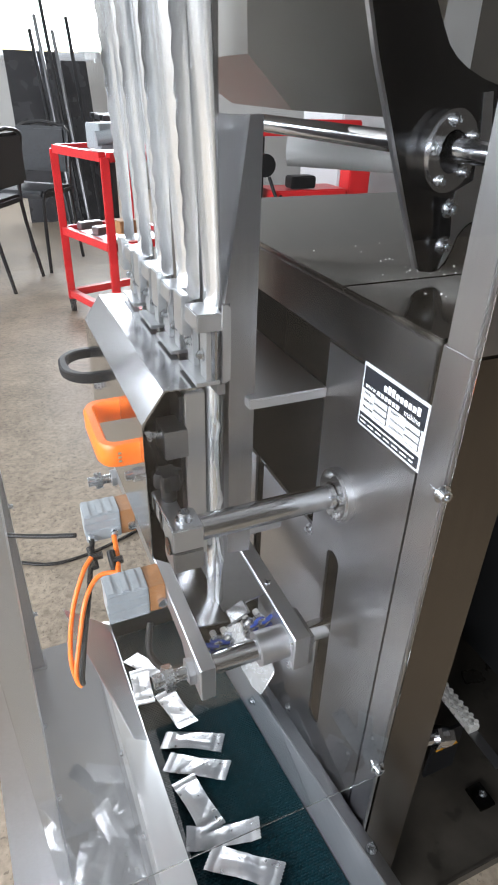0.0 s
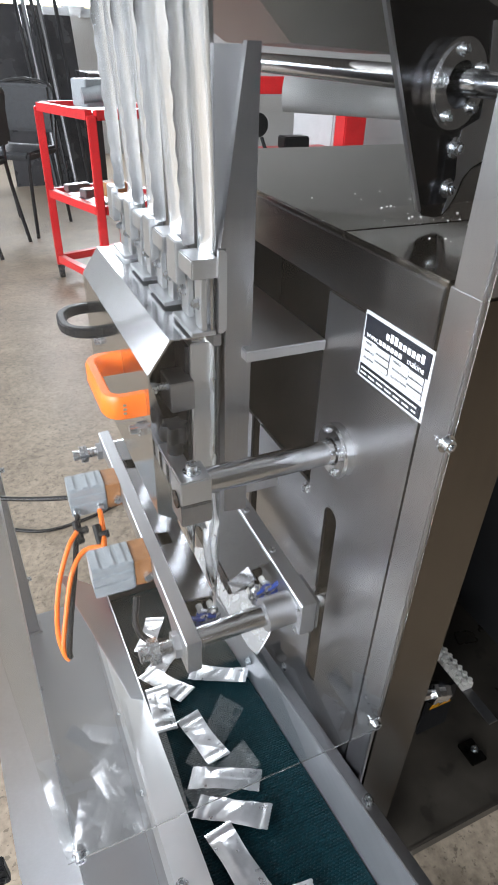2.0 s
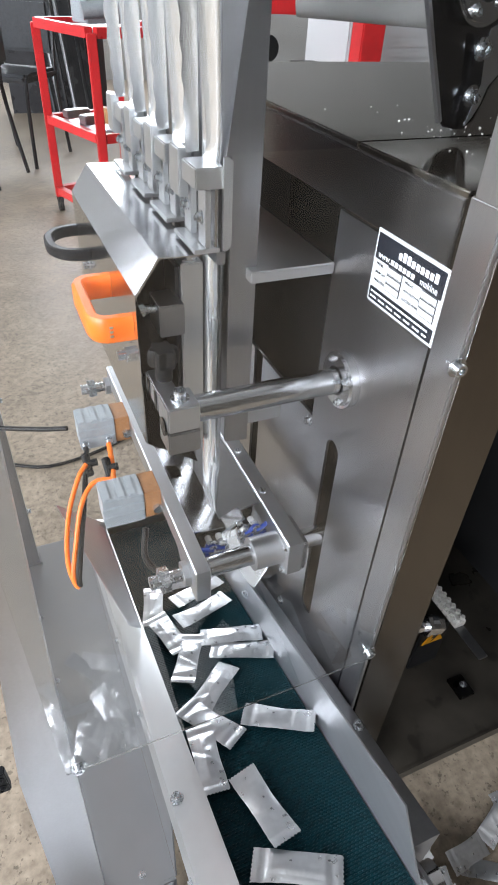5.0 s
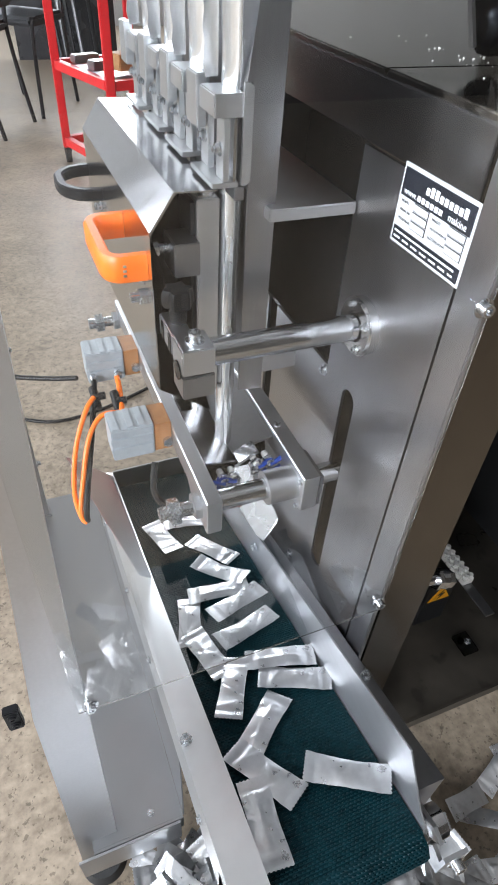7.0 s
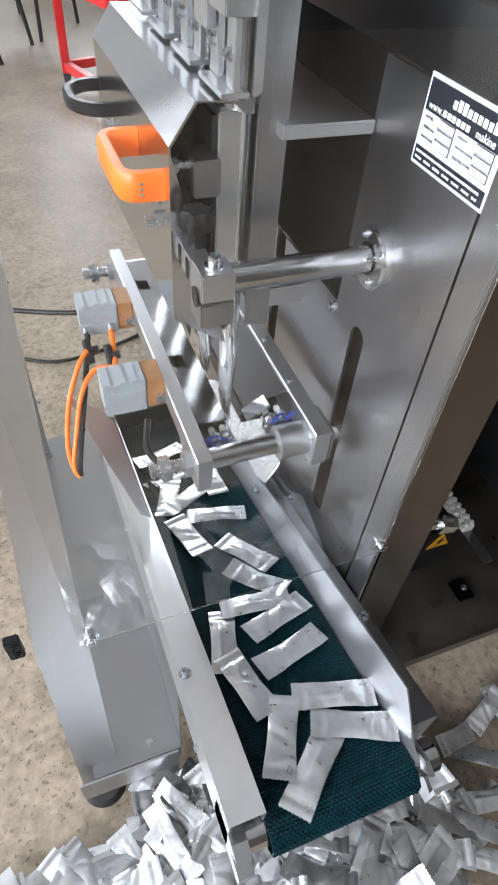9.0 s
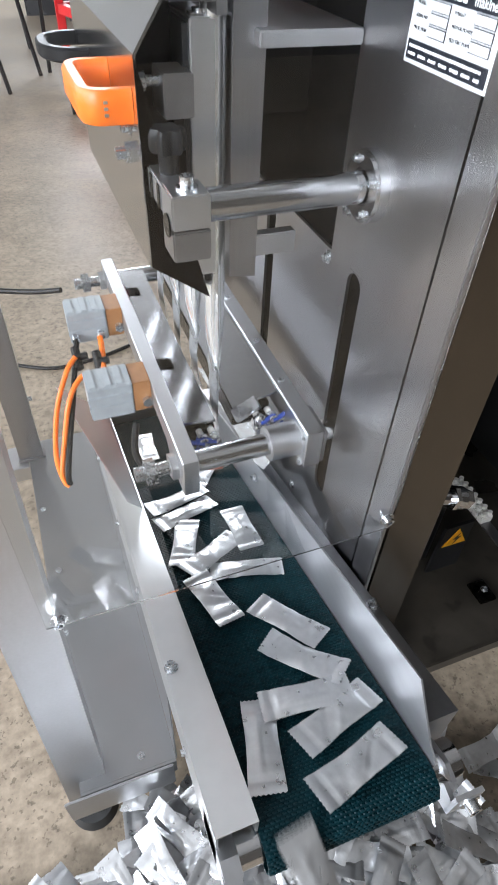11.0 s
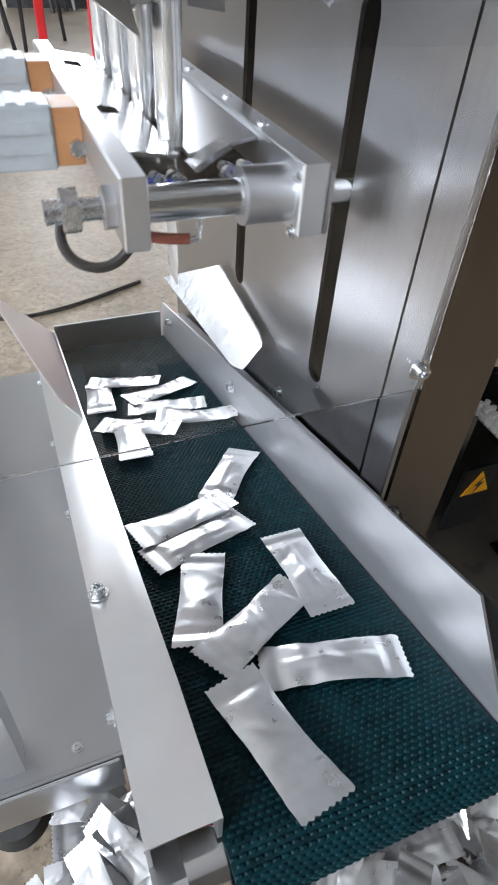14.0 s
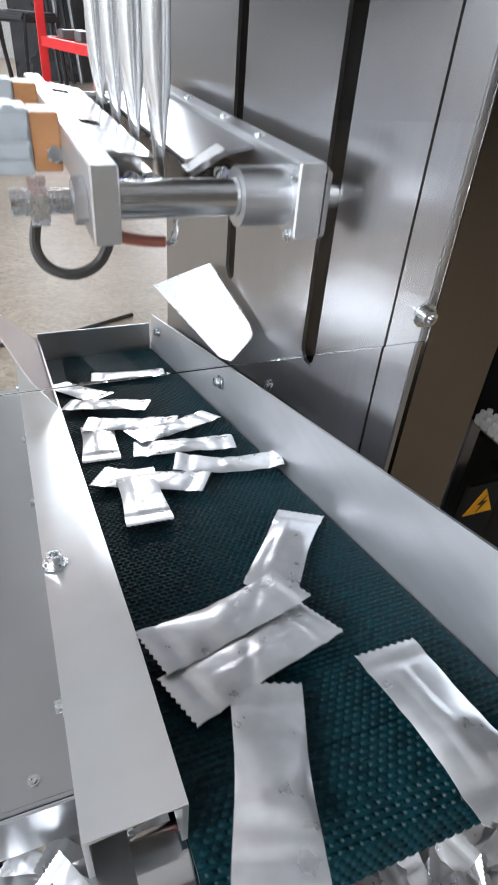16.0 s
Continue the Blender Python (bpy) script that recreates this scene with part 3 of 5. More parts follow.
bm = B(); cyl(bm, (-0.33, -0.105, -0.405), (-0.33, -0.105, -0.376), 0.007, 16); hexnut(bm, (-0.33, -0.105, -0.392), (-0.33, -0.105, -0.384), 0.012)
part("foot_screw", bm, ZINC, leg)
bm = B(); cyl(bm, (-0.33, -0.105, FL), (-0.33, -0.105, FL + 0.016), 0.031, 28, 0.026)
part("foot_pad", bm, RUBBER, leg, "black rubber levelling pad")
bm = B(); box(bm, -0.362, -0.349, -0.1, -0.092, 0.03, 0.062, 0.001); bolt(bm, (-0.355, -0.1, 0.04), (0, -1, 0), 0.003, 0.002); bolt(bm, (-0.355, -0.1, 0.054), (0, -1, 0), 0.003, 0.002)
part("hinge", bm, BLACK, leg)
post = thing("frame_post", (-0.325, 0.47, FL), "plain upright steel frame post", "post")
bm = B(); box(bm, -0.350, -0.309, 0.455, 0.475, -0.31, 1.2, 0.001); box(bm, -0.352, -0.305, 0.452, 0.476, -0.31, -0.305)
part("post_body", bm, STEEL_V, post)
screws("post_screw", post, [(-0.309, 0.465, z) for z in (0.06, 0.30, -0.18)], (1, 0, 0), 0.004, 0.006)
bm = B(); box(bm, -0.302, 0.002, YC - 0.0035, YC - 0.0005, 0.053, 1.1, 0.0004)
guard = thing("clear_guard", (-0.15, YC - 0.002, 0.053), "clear acrylic safety guard screwed between two posts", "guard")
pane = part("pane", bm, ACRYLIC, guard, "clear acrylic pane with polished edges")
pane.visible_shadow = False
screws("guard_screw", guard, [(-0.300, YC - 0.0035, 0.428), (-0.291, YC - 0.0035, 0.0625), (-0.005, YC - 0.0035, 0.070), (-0.005, YC - 0.0035, 0.400)], (0, -1, 0), 0.0045, 0.005)

# ---- chute plate behind the jaws ----
bm = B()
top = [bm.verts.new(p) for p in ((-0.040, 0.36, -0.10), (-0.008, 0.235, -0.028), (-0.0075, 0.116, -0.044), (-0.0085, 0.107, -0.048), (-0.011, 0.103, -0.052), (-0.034, 0.091, -0.066), (-0.038, 0.110, -0.072))]
f = bm.faces.new(top)
ext = bmesh.ops.extrude_face_region(bm, geom=[f])
for v in ext["geom"]:
    if isinstance(v, bmesh.types.BMVert):
        v.co += Vector((0.0016, 0, 0.0004))
solid("chute_plate", bm, SHEET, "bright polished steel chute plate beside the belt", "plate")

# ---- upright sealing unit with hood, handles and clamp ----
seal = thing("sealing_unit", (-0.16, 0.13, 0.24), "polished steel hooded upright sealing unit with handles", "sealing unit")
HY0, HY1 = 0.064, 0.345
bm = B()
outer = [(-0.119, 0.4195), (-0.152, 0.4205), (-0.172, 0.392), (-0.172, 0.245), (-0.122, 0.209)]
inner = [(x + 0.0016, z - 0.0012) for x, z in outer[:-1]] + [(-0.1222, 0.2108)]
prism(bm, outer + inner[::-1], "y", HY0, HY1)
part("hood", bm, POLISHED, seal, "folded polished steel hood")
# blackened fill stands in for the shade inside the hood
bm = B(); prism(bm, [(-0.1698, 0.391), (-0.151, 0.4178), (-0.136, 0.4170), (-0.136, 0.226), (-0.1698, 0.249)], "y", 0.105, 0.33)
part("hood_shade_fill", bm, BLACKEN, seal)
bm = B(); box(bm, -0.1305, -0.1115, 0.076, 0.335, 0.224, 0.4085, 0.001)
part("seal_bar", bm, ALU, seal)
# near-black backing, added to keep the hood's inside dim
bm = B(); box(bm, -0.1345, -0.1305, 0.080, 0.33, 0.235, 0.405)
part("shade_backing", bm, DARK, seal)
bm = B(); box(bm, -0.153, -0.1315, 0.064, 0.096, 0.352, 0.380, 0.001)
part("heater_cover", bm, STEEL_DULL, seal)
bm = B(); cyl(bm, (-0.169, 0.075, 0.374), (-0.153, 0.075, 0.374), 0.0035, 14); hexnut(bm, (-0.168, 0.075, 0.374), (-0.163, 0.075, 0.374), 0.006); hexnut(bm, (-0.168, 0.075, 0.362), (-0.164, 0.075, 0.362), 0.005)
part("adjusting_screw", bm, ZINC, seal)
bm = B(); cyl(bm, (-0.120, 0.085, 0.4085), (-0.120, 0.085, 0.4125), 0.006, 18); box(bm, -0.1285, -0.1225, 0.079, 0.091, 0.4087, 0.4105)
part("seal_screw", bm, ZINC, seal)
# clamp arm from the rod's end back to the seal bar
bm = B()
box(bm, -0.168, -0.1410, -0.002, 0.026, 0.3025, 0.3260, 0.0012)
box(bm, -0.168, -0.1505, 0.0265, 0.100, 0.3045, 0.3235, 0.0012)
part("clamp_arm", bm, STEEL, seal, "split steel clamp arm")
bm = B()
box(bm, -0.168, -0.1410, -0.002, 0.026, 0.2800, 0.3015, 0.0012)
part("clamp_jaw", bm, STEEL_DULL, seal)
bm = B(); box(bm, -0.1688, -0.1682, 0.030, 0.036, 0.306, 0.322); box(bm, -0.1688, -0.1682, 0.050, 0.056, 0.306, 0.322); cyl(bm, (-0.1682, 0.010, 0.303), (-0.1695, 0.010, 0.303), 0.008, 20)
part("slot", bm, BLACKEN, seal)
bm = B(); bolt(bm, (-0.1535, 0.012, 0.326), (0, 0, 1), 0.0050, 0.007)
part("clamp_screw", bm, ZINC, seal)
bm = B()
kc = Vector((-0.156, 0.048, 0.3235))
cyl(bm, kc, kc + Vector((0, 0, 0.016)), 0.0072, 18)
loopv = []
for zz, sc in ((0.014, 0.9), (0.017, 1.0), (0.025, 1.0), (0.029, 0.86), (0.0295, 0.45)):
    loopv.append([(kc.x + sc * (0.0118 + 0.0017 * math.cos(6 * a)) * math.cos(a), kc.y + sc * (0.0118 + 0.0017 * math.cos(6 * a)) * math.sin(a), kc.z + zz) for a in [2 * math.pi * i / 48 for i in range(48)]])
loft(bm, loopv)
part("star_knob", bm, BLACK, seal, "black six-lobed clamping knob")
# black wedge in place of the shade under the hood's near end
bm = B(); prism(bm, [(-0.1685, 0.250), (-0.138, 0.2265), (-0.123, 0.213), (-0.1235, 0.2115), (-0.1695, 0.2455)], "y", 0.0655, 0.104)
part("shade_underside", bm, BLACKEN, seal)
bm = B(); tube(bm, [(-0.164, 0.078, 0.268), (-0.158, 0.080, 0.250), (-0.146, 0.084, 0.240), (-0.134, 0.086, 0.236)], 0.0024)
part("heater_lead", bm, CERAMIC, seal, "pale heater lead")
bm = B(); cyl(bm, (-0.136, 0.086, 0.2362), (-0.131, 0.088, 0.2350), 0.0034, 12)
part("lead_sleeve", bm, BLUE, seal, "blue insulating sleeve")
for k in range(3):
    bm = B(); tube(bm, [(-0.163, 0.085 + 0.01 * k, 0.30 - 0.012 * k), (-0.150, 0.088 + 0.01 * k, 0.292 - 0.012 * k), (-0.139, 0.092 + 0.01 * k, 0.297 - 0.012 * k)], 0.0022)
    part("inner_lead", bm, BLACK, seal)
def d_handle(y0, y1, z, material, label):
    bm = B()
    x0, out = -0.1722, (0.031 if material is ORANGE else 0.036)
    rc = 0.013 if material is ORANGE else 0.030
    path = [(x0, y0)]
    for i in range(7):
        an = math.pi / 2 * i / 6
        path.append((x0 - out + rc * (1 - math.sin(an)), y0 + rc * (1 - math.cos(an))))
    for i in range(7):
        an = math.pi / 2 * i / 6
        path.append((x0 - out + rc * (1 - math.cos(an)), y1 - rc * (1 - math.sin(an))))
    path.append((x0, y1))
    secs = []
    for i, (x, y) in enumerate(path):
        a, b = path[max(i - 1, 0)], path[min(i + 1, len(path) - 1)]
        d = Vector((b[0] - a[0], b[1] - a[1], 0)).normalized()
        n = Vector((-d.y, d.x, 0))
        ring_ = []
        for u, w in ((-1, -0.7), (-0.6, -1), (0.6, -1), (1, -0.7), (1, 0.7), (0.6, 1), (-0.6, 1), (-1, 0.7)):
            ring_.append(Vector((x, y, z)) + n * u * (0.0052 if material is ORANGE else 0.0050) + Vector((0, 0, w * (0.0112 if material is ORANGE else 0.0060))))
        secs.append([tuple(v) for v in ring_])
    loft(bm, secs)
    h = part("handle", bm, material, seal, label)
    bm = B()
    bolt(bm, (-0.1715, y0 + 0.018, z - 0.019), (-1, 0, 0), 0.0038, 0.006)
    part("handle_screw", bm, ZINC, h)
    if material is ORANGE:
        bm = B()
        for k in range(3):
            box(bm, -0.1925 + 0.0001 * k, -0.1895, y0 - 0.0056, y0 - 0.0050, z - 0.005 + 0.004 * k, z - 0.003 + 0.004 * k)
        part("moulded_mark", bm, ALU, h)
d_handle(0.080, 0.166, 0.3585, ORANGE, "orange plastic bridge handle")
d_handle(0.262, 0.338, 0.352, BLACK, "black plastic bridge handle")
bm = B()
cyl(bm, (-0.1712, 0.098, 0.322), (-0.184, 0.098, 0.322), 0.0045, 16)
hexnut(bm, (-0.1712, 0.098, 0.322), (-0.177, 0.098, 0.322), 0.0078)
part("stud", bm, ZINC, seal)

# ---- film former: support plate, blocks and film ----
former = thing("film_former", (-0.085, 0.17, 0.2), "upright steel film former plate", "former")
bm = B()
prism(bm, [(-0.0925, 0.225), (-0.0690, 0.222), (-0.0680, 0.622), (-0.0785, 0.622), (-0.0925, 0.50)], "y", 0.0655, 0.0685)
prism(bm, [(-0.0985, 0.490), (-0.0925, 0.49), (-0.0785, 0.622), (-0.0800, 0.622)], "y", 0.0615, 0.0685)
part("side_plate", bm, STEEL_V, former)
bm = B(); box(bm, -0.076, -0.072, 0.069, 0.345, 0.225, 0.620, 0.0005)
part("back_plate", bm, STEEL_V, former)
bm = B()
rcor = [(-0.1025, 0.424), (-0.0985, 0.424), (-0.0955, 0.427), (-0.0955, 0.488), (-0.0985, 0.4905), (-0.1025, 0.4905)]
prism(bm, rcor, "y", 0.0555, 0.0585)
part("block_carrier", bm, ALU, former, "milled plate with rounded corners")
LANES = (0.085, 0.160, 0.232, 0.308)
for y in LANES:
    b = thing("forming_block", (-0.112, y, 0.42), "milled aluminium forming block with clamped plates", "block", "forming blocks")
    bm = B(); box(bm, -0.1235, -0.1010, y - 0.027, y + 0.006, 0.4690, 0.4840, 0.0010); box(bm, -0.1255, -0.1175, y + 0.0065, y + 0.030, 0.455, 0.4900, 0.0010)
    part("cap", bm, ALU, b)
    for y0, y1 in ((y - 0.027, y - 0.011), (y + 0.006, y + 0.024)):
        bm = B(); box(bm, -0.1160, -0.1115, y0, y1, 0.4265, 0.4685, 0.0006)
        pl = part("clamp_plate", bm, ALU, b)
        bm = B(); hexnut(bm, (-0.1162, (y0 + y1) / 2, 0.4475), (-0.1200, (y0 + y1) / 2, 0.4475), 0.0040); cyl(bm, (-0.1160, (y0 + y1) / 2, 0.4475), (-0.1166, (y0 + y1) / 2, 0.4475), 0.0052, 16); cyl(bm, (-0.120, (y0 + y1) / 2, 0.4475), (-0.1218, (y0 + y1) / 2, 0.4475), 0.0022, 10)
        part("screw", bm, ZINC, pl)
    bm = B(); box(bm, -0.1085, -0.1065, y - 0.027, y + 0.024, 0.4265, 0.4685)
    part("backing", bm, POLISHED, b)
    bm = B(); box(bm, -0.1250, -0.1040, y - 0.028, y + 0.024, 0.4225, 0.4262, 0.0006)
    part("foot", bm, ALU, b)
    bm = B(); box(bm, -0.1065, -0.0990, y - 0.027, y + 0.024, 0.4120, 0.4222, 0.0006)
    part("foot_bar", bm, STEEL_DULL, b)


def film_lane(y):
    """Foil folded from a wide gusset into a narrow flat tube."""
    bm = B()
    rows = []
    n = 25
    zs = [0.095, 0.103, 0.115, 0.13, 0.15, 0.17, 0.185, 0.22, 0.30, 0.40, 0.47, 0.50, 0.54, 0.58, 0.63, 0.68, 0.74, 0.80, 0.88]
    rnd = random.Random(int(y * 1000))
    ph = rnd.random() * 6
    for z in zs:
        f = max(0.0, min(1.0, (z - 0.48) / 0.30))
        pinch = max(0.0, min(1.0, (z - 0.095) / 0.06))
        row = []
        for i in range(n):
            a = 2 * math.pi * i / n
            u, v = math.cos(a), math.sin(a)
            if f == 0:
                w, d = 0.0152 - 0.0060 * pinch , 0.0006 + 0.0086 * pinch 
                wob = 0.00025 * math.sin(31 * z * 3 + 3 * a + ph)
                row.append((-0.1 + v * d + wob, y + u * w, z))
            else:
                w = 0.0155 - 0.002 * f
                d = 0.0078 + 0.003 * f
                fold = 0.007 * f * math.sin(3.4 * u + ph + 2.5 * z) + 0.006 * f * abs(u)
                row.append((-0.1 + v * d * (1 - 0.5 * abs(u)) - fold - 0.018 * f, y + u * w - 0.034 * f, z))
        rows.append(row)
    loft(bm, rows)
    ob = solid("film_tube", bm, FOIL, "bright foil film folded into a narrow tube", "film", "film tubes", loc=(-0.1, y, 0.08))
    # loose lapped edge of the film, with a cut edge
    bm = B()
    rr = []
    for k in range(40):
        z = 0.49 + k * 0.0098
        f = (z - 0.48) / 0.30
        e = 0.0016 if k % 2 else 0.0
        x0, y0 = -0.112 - 0.012 * f, y - 0.002 - 0.030 * f
        rr.append([(x0, y0, z), (x0 - 0.010 - 0.012 * f - e, y0 - 0.004 - 0.012 * f, z), (x0 - 0.0102 - 0.012 * f - e, y0 - 0.0037 - 0.012 * f, z), (x0 - 0.0004, y0 + 0.0005, z)])
    loft(bm, rr)
    part("lapped_edge", bm, FOIL, ob)


for y in LANES:
    film_lane(y)

# ---- lower jaws: built for the carriage at its top, jaws closed ----
JZ = 0.121
YN, YF = 0.012, 0.38
front = thing("front_jaw", (-0.15, 0.15, JZ), "steel front sealing jaw with two air cylinders", "sealing jaw")
bm = B(); prism(bm, [(-0.012, JZ - 0.0185), (0.034, JZ - 0.0185), (0.05, JZ + 0.001), (YF - 0.02, JZ + 0.001), (YF + 0.012, JZ - 0.016), (YF + 0.012, JZ + 0.0245), (-0.012, JZ + 0.0245)], "x", -0.163, -0.147)
bmesh.ops.bevel(bm, geom=[e for e in bm.edges if abs(e.verts[0].co.x - e.verts[1].co.x) < 1e-6], offset=0.0012, segments=1, affect="EDGES")
part("front_crossbar", bm, STEEL, front)
for y in (YN, YF):
    bm = B(); cyl(bm, (-0.147, y, JZ), (0.035 if y < 0.1 else -0.028, y, JZ), 0.0112, 28)
    part("guide_rod", bm, CHROME, front)
    bm = B()
    cyl(bm, (-0.204, y, JZ), (-0.163, y, JZ), 0.0068, 18)
    for k in range(9):
        ring(bm, (-0.2035 + k * 0.0022, y, JZ), (-0.2025 + k * 0.0022, y, JZ), 0.0074, 0.006, 18)
    stud = part("threaded_end", bm, ZINC, front)
    bm = B(); hexnut(bm, (-0.194, y, JZ), (-0.184, y, JZ), 0.0135)
    part("nut", bm, ZINC, stud)
    bm = B(); hexnut(bm, (-0.170, y, JZ), (-0.1632, y, JZ), 0.0135)
    part("nut", bm, STEEL, stud)
# jaw plate with two windows
bm = B()
def plate_piece(y0, y1, x0=-0.147, x1=-0.113):
    prism(bm, [(x0, JZ + 0.0210), (x1, JZ + 0.0165), (x1, JZ + 0.0140), (x0, JZ + 0.0185)], "y", y0, y1)
plate_piece(0.045, 0.134); plate_piece(0.156, 0.294); plate_piece(0.316, 0.362)
for y0, y1 in ((0.134, 0.156), (0.294, 0.316)):
    plate_piece(y0, y1, -0.147, -0.142); 
    prism(bm, [(-0.130, JZ + 0.01875), (-0.113, JZ + 0.0165), (-0.113, JZ + 0.0140), (-0.130, JZ + 0.01625)], "y", y0, y1)
part("jaw_plate", bm, JAWM, front, "ground steel jaw cover with two cut-outs")
bm = B(); box(bm, -0.142, -0.1128, 0.048, 0.36, JZ - 0.018, JZ + 0.007, 0.001)
part("jaw_body", bm, BLACKEN, front)


def heater(parent, x, sx, y):
    bm = B(); cyl(bm, (x, y - 0.018, JZ + 0.004), (x, y, JZ + 0.004), 0.0035, 12); cyl(bm, (x, y - 0.018, JZ - 0.008), (x, y, JZ - 0.008), 0.0035, 12)
    part("terminal", bm, CERAMIC, parent)
    for dz in (0.004, -0.008):
        bm = B(); hexnut(bm, (x, y - 0.014, JZ + dz), (x, y - 0.010, JZ + dz), 0.0062); ring(bm, (x, y - 0.02, JZ + dz), (x, y - 0.0185, JZ + dz), 0.006, 0.003, 14)
        part("terminal_nut", bm, ZINC, parent)
        bm = B(); tube(bm, [(x, y - 0.019, JZ + dz), (x + sx * 0.008, y - 0.018, JZ + dz + 0.002), (x + sx * 0.018, y - 0.012, JZ + dz + 0.001)], 0.0026, 10)
        part("sleeve", bm, BLUE, parent, "blue insulating sleeve")
heater(front, -0.130, -1, 0.047)
heater(front, -0.118, -1, 0.047)
for y in (0.124, 0.270):
    bm = B(); box(bm, -0.182, -0.163, y - 0.016, y + 0.020, JZ - 0.006, JZ + 0.031, 0.0008)
    part("insulating_block", bm, BROWN, front, "brown laminate insulating block")
    bm = B(); box(bm, -0.2275, -0.1822, y - 0.017, y + 0.019, JZ - 0.008, JZ + 0.033, 0.0012)
    for zz in (0.0065, 0.019):
        box(bm, -0.2285, -0.1838, y - 0.0185, y - 0.016, JZ + zz - 0.004, JZ + zz + 0.004, 0.0008)
    for xx in (-0.222, -0.206, -0.194):
        box(bm, xx - 0.0035, xx + 0.0035, y - 0.015, y + 0.017, JZ + 0.0325, JZ + 0.0345, 0.0005)
    c_ = part("air_cylinder", bm, CAST, front, "grey cast aluminium air cylinder")
    bm = B(); bolt(bm, (-0.147, y - 0.002, JZ + 0.010), (1, 0, 0), 0.005, 0.004); hexnut(bm, (-0.168, y - 0.021, JZ + 0.006), (-0.168, y - 0.016, JZ + 0.006), 0.006)
    part("mount_screw", bm, ZINC, front)
    for xx, m_ in ((-0.192, HOSE), (-0.222, BLACK)):
        bm = B(); s = -1 if y > 0.2 else 1
        cyl(bm, (xx, y - 0.016 if s < 0 else y + 0.019, JZ + 0.004), (xx, y - 0.026 if s < 0 else y + 0.03, JZ + 0.002), 0.0045, 14)
        part("fitting", bm, ZINC, c_)
bm = B(); tube(bm, [(-0.194, 0.245, JZ + 0.002), (-0.195, 0.23, JZ - 0.004), (-0.200, 0.195, JZ - 0.006), (-0.206, 0.165, JZ - 0.004)], 0.0034)
part("hose", bm, HOSE, front, "orange air hose")
bm = B(); tube(bm, [(-0.222, 0.245, JZ), (-0.228, 0.225, JZ - 0.008), (-0.240, 0.185, JZ - 0.03), (-0.256, 0.150, JZ - 0.07), (-0.266, 0.125, JZ - 0.098), (-0.266, 0.125, JZ - 0.110)], 0.0034)
part("hose", bm, BLACK, front)
bm = B(); tube(bm, [(-0.203, 0.185, JZ - 0.006), (-0.226, 0.190, JZ - 0.010), (-0.246, 0.175, JZ - 0.03), (-0.262, 0.150, JZ - 0.07), (-0.272, 0.130, JZ - 0.10), (-0.266, 0.125, JZ - 0.112)], 0.0030)
part("hose", bm, HOSE, front, "orange air hose")
bm = B(); tube(bm, [(-0.228, 0.218, JZ - 0.002), (-0.242, 0.205, JZ - 0.012), (-0.262, 0.180, JZ - 0.045), (-0.274, 0.150, JZ - 0.085), (-0.272, 0.130, JZ - 0.108), (-0.267, 0.124, JZ - 0.113)], 0.0030)
part("hose", bm, HOSE, front, "orange air hose")
for p in ((-0.226, 0.225, JZ - 0.008), (-0.204, 0.205, JZ - 0.005)):
    bm = B(); p = Vector(p)
    cyl(bm, p + Vector((0, 0.014, 0.004)), p + Vector((0, -0.014, -0.006)), 0.0052, 14); cyl(bm, p, p + Vector((0.012, -0.002, 0.002)), 0.0048, 14)
    part("tee_fitting", bm, BLACK, front, "black push-in tee fitting")
bm = B(); tube(bm, [(-0.146, 0.036, JZ - 0.014), (-0.142, 0.030, JZ - 0.026), (-0.128, 0.028, JZ - 0.030), (-0.112, 0.026, JZ - 0.031)], 0.0038)
part("lead", bm, REDCABLE, front, "dark red silicone lead")
bm = B(); tube(bm, [(-0.112, 0.026, JZ - 0.031), (-0.106, 0.026, JZ - 0.0305), (-0.104, 0.03, JZ - 0.018)], 0.0022)
part("lead_end", bm, ZINC, front)
bm = B(); tube(bm, [(-0.182, 0.115, JZ - 0.030), (-0.190, 0.095, JZ - 0.052), (-0.183, 0.08, JZ - 0.064), (-0.165, 0.07, JZ - 0.066), (-0.147, 0.068, JZ - 0.055), (-0.136, 0.07, JZ - 0.028)], 0.0040)
part("braided_lead", bm, BLACK, front)

rear = thing("rear_jaw", (-0.06, 0.15, JZ), "steel rear sealing jaw with rod bushes", "sealing jaw")
bm = B(); prism(bm, [(-0.012, JZ - 0.0205), (0.034, JZ - 0.0205), (0.05, JZ + 0.0), (YF - 0.02, JZ + 0.0), (YF + 0.012, JZ - 0.02), (YF + 0.012, JZ + 0.0245), (-0.012, JZ + 0.0245)], "x", -0.0585, -0.040)
bmesh.ops.bevel(bm, geom=[e for e in bm.edges if abs(e.verts[0].co.x - e.verts[1].co.x) < 1e-6], offset=0.0012, segments=1, affect="EDGES")
part("rear_crossbar", bm, STEEL, rear)
for y in (YN, YF):
    bm = B(); ring(bm, (-0.0585, y, JZ), (-0.090, y, JZ), 0.018, 0.0116, 36)
    part("bush", bm, STEEL, rear)
    bm = B(); box(bm, -0.0398, -0.034, y - 0.022, y + 0.022, JZ - 0.022, JZ + 0.020, 0.0015)
    part("bush_flange", bm, STEEL_DULL, rear)
bm = B(); bolt(bm, (-0.0585, -0.004, JZ - 0.02), (-1, 0, 0), 0.003, 0.002); bolt(bm, (-0.0585, -0.006, JZ + 0.016), (-1, 0, 0), 0.0025, 0.002)
part("bush_screw", bm, ZINC, rear)
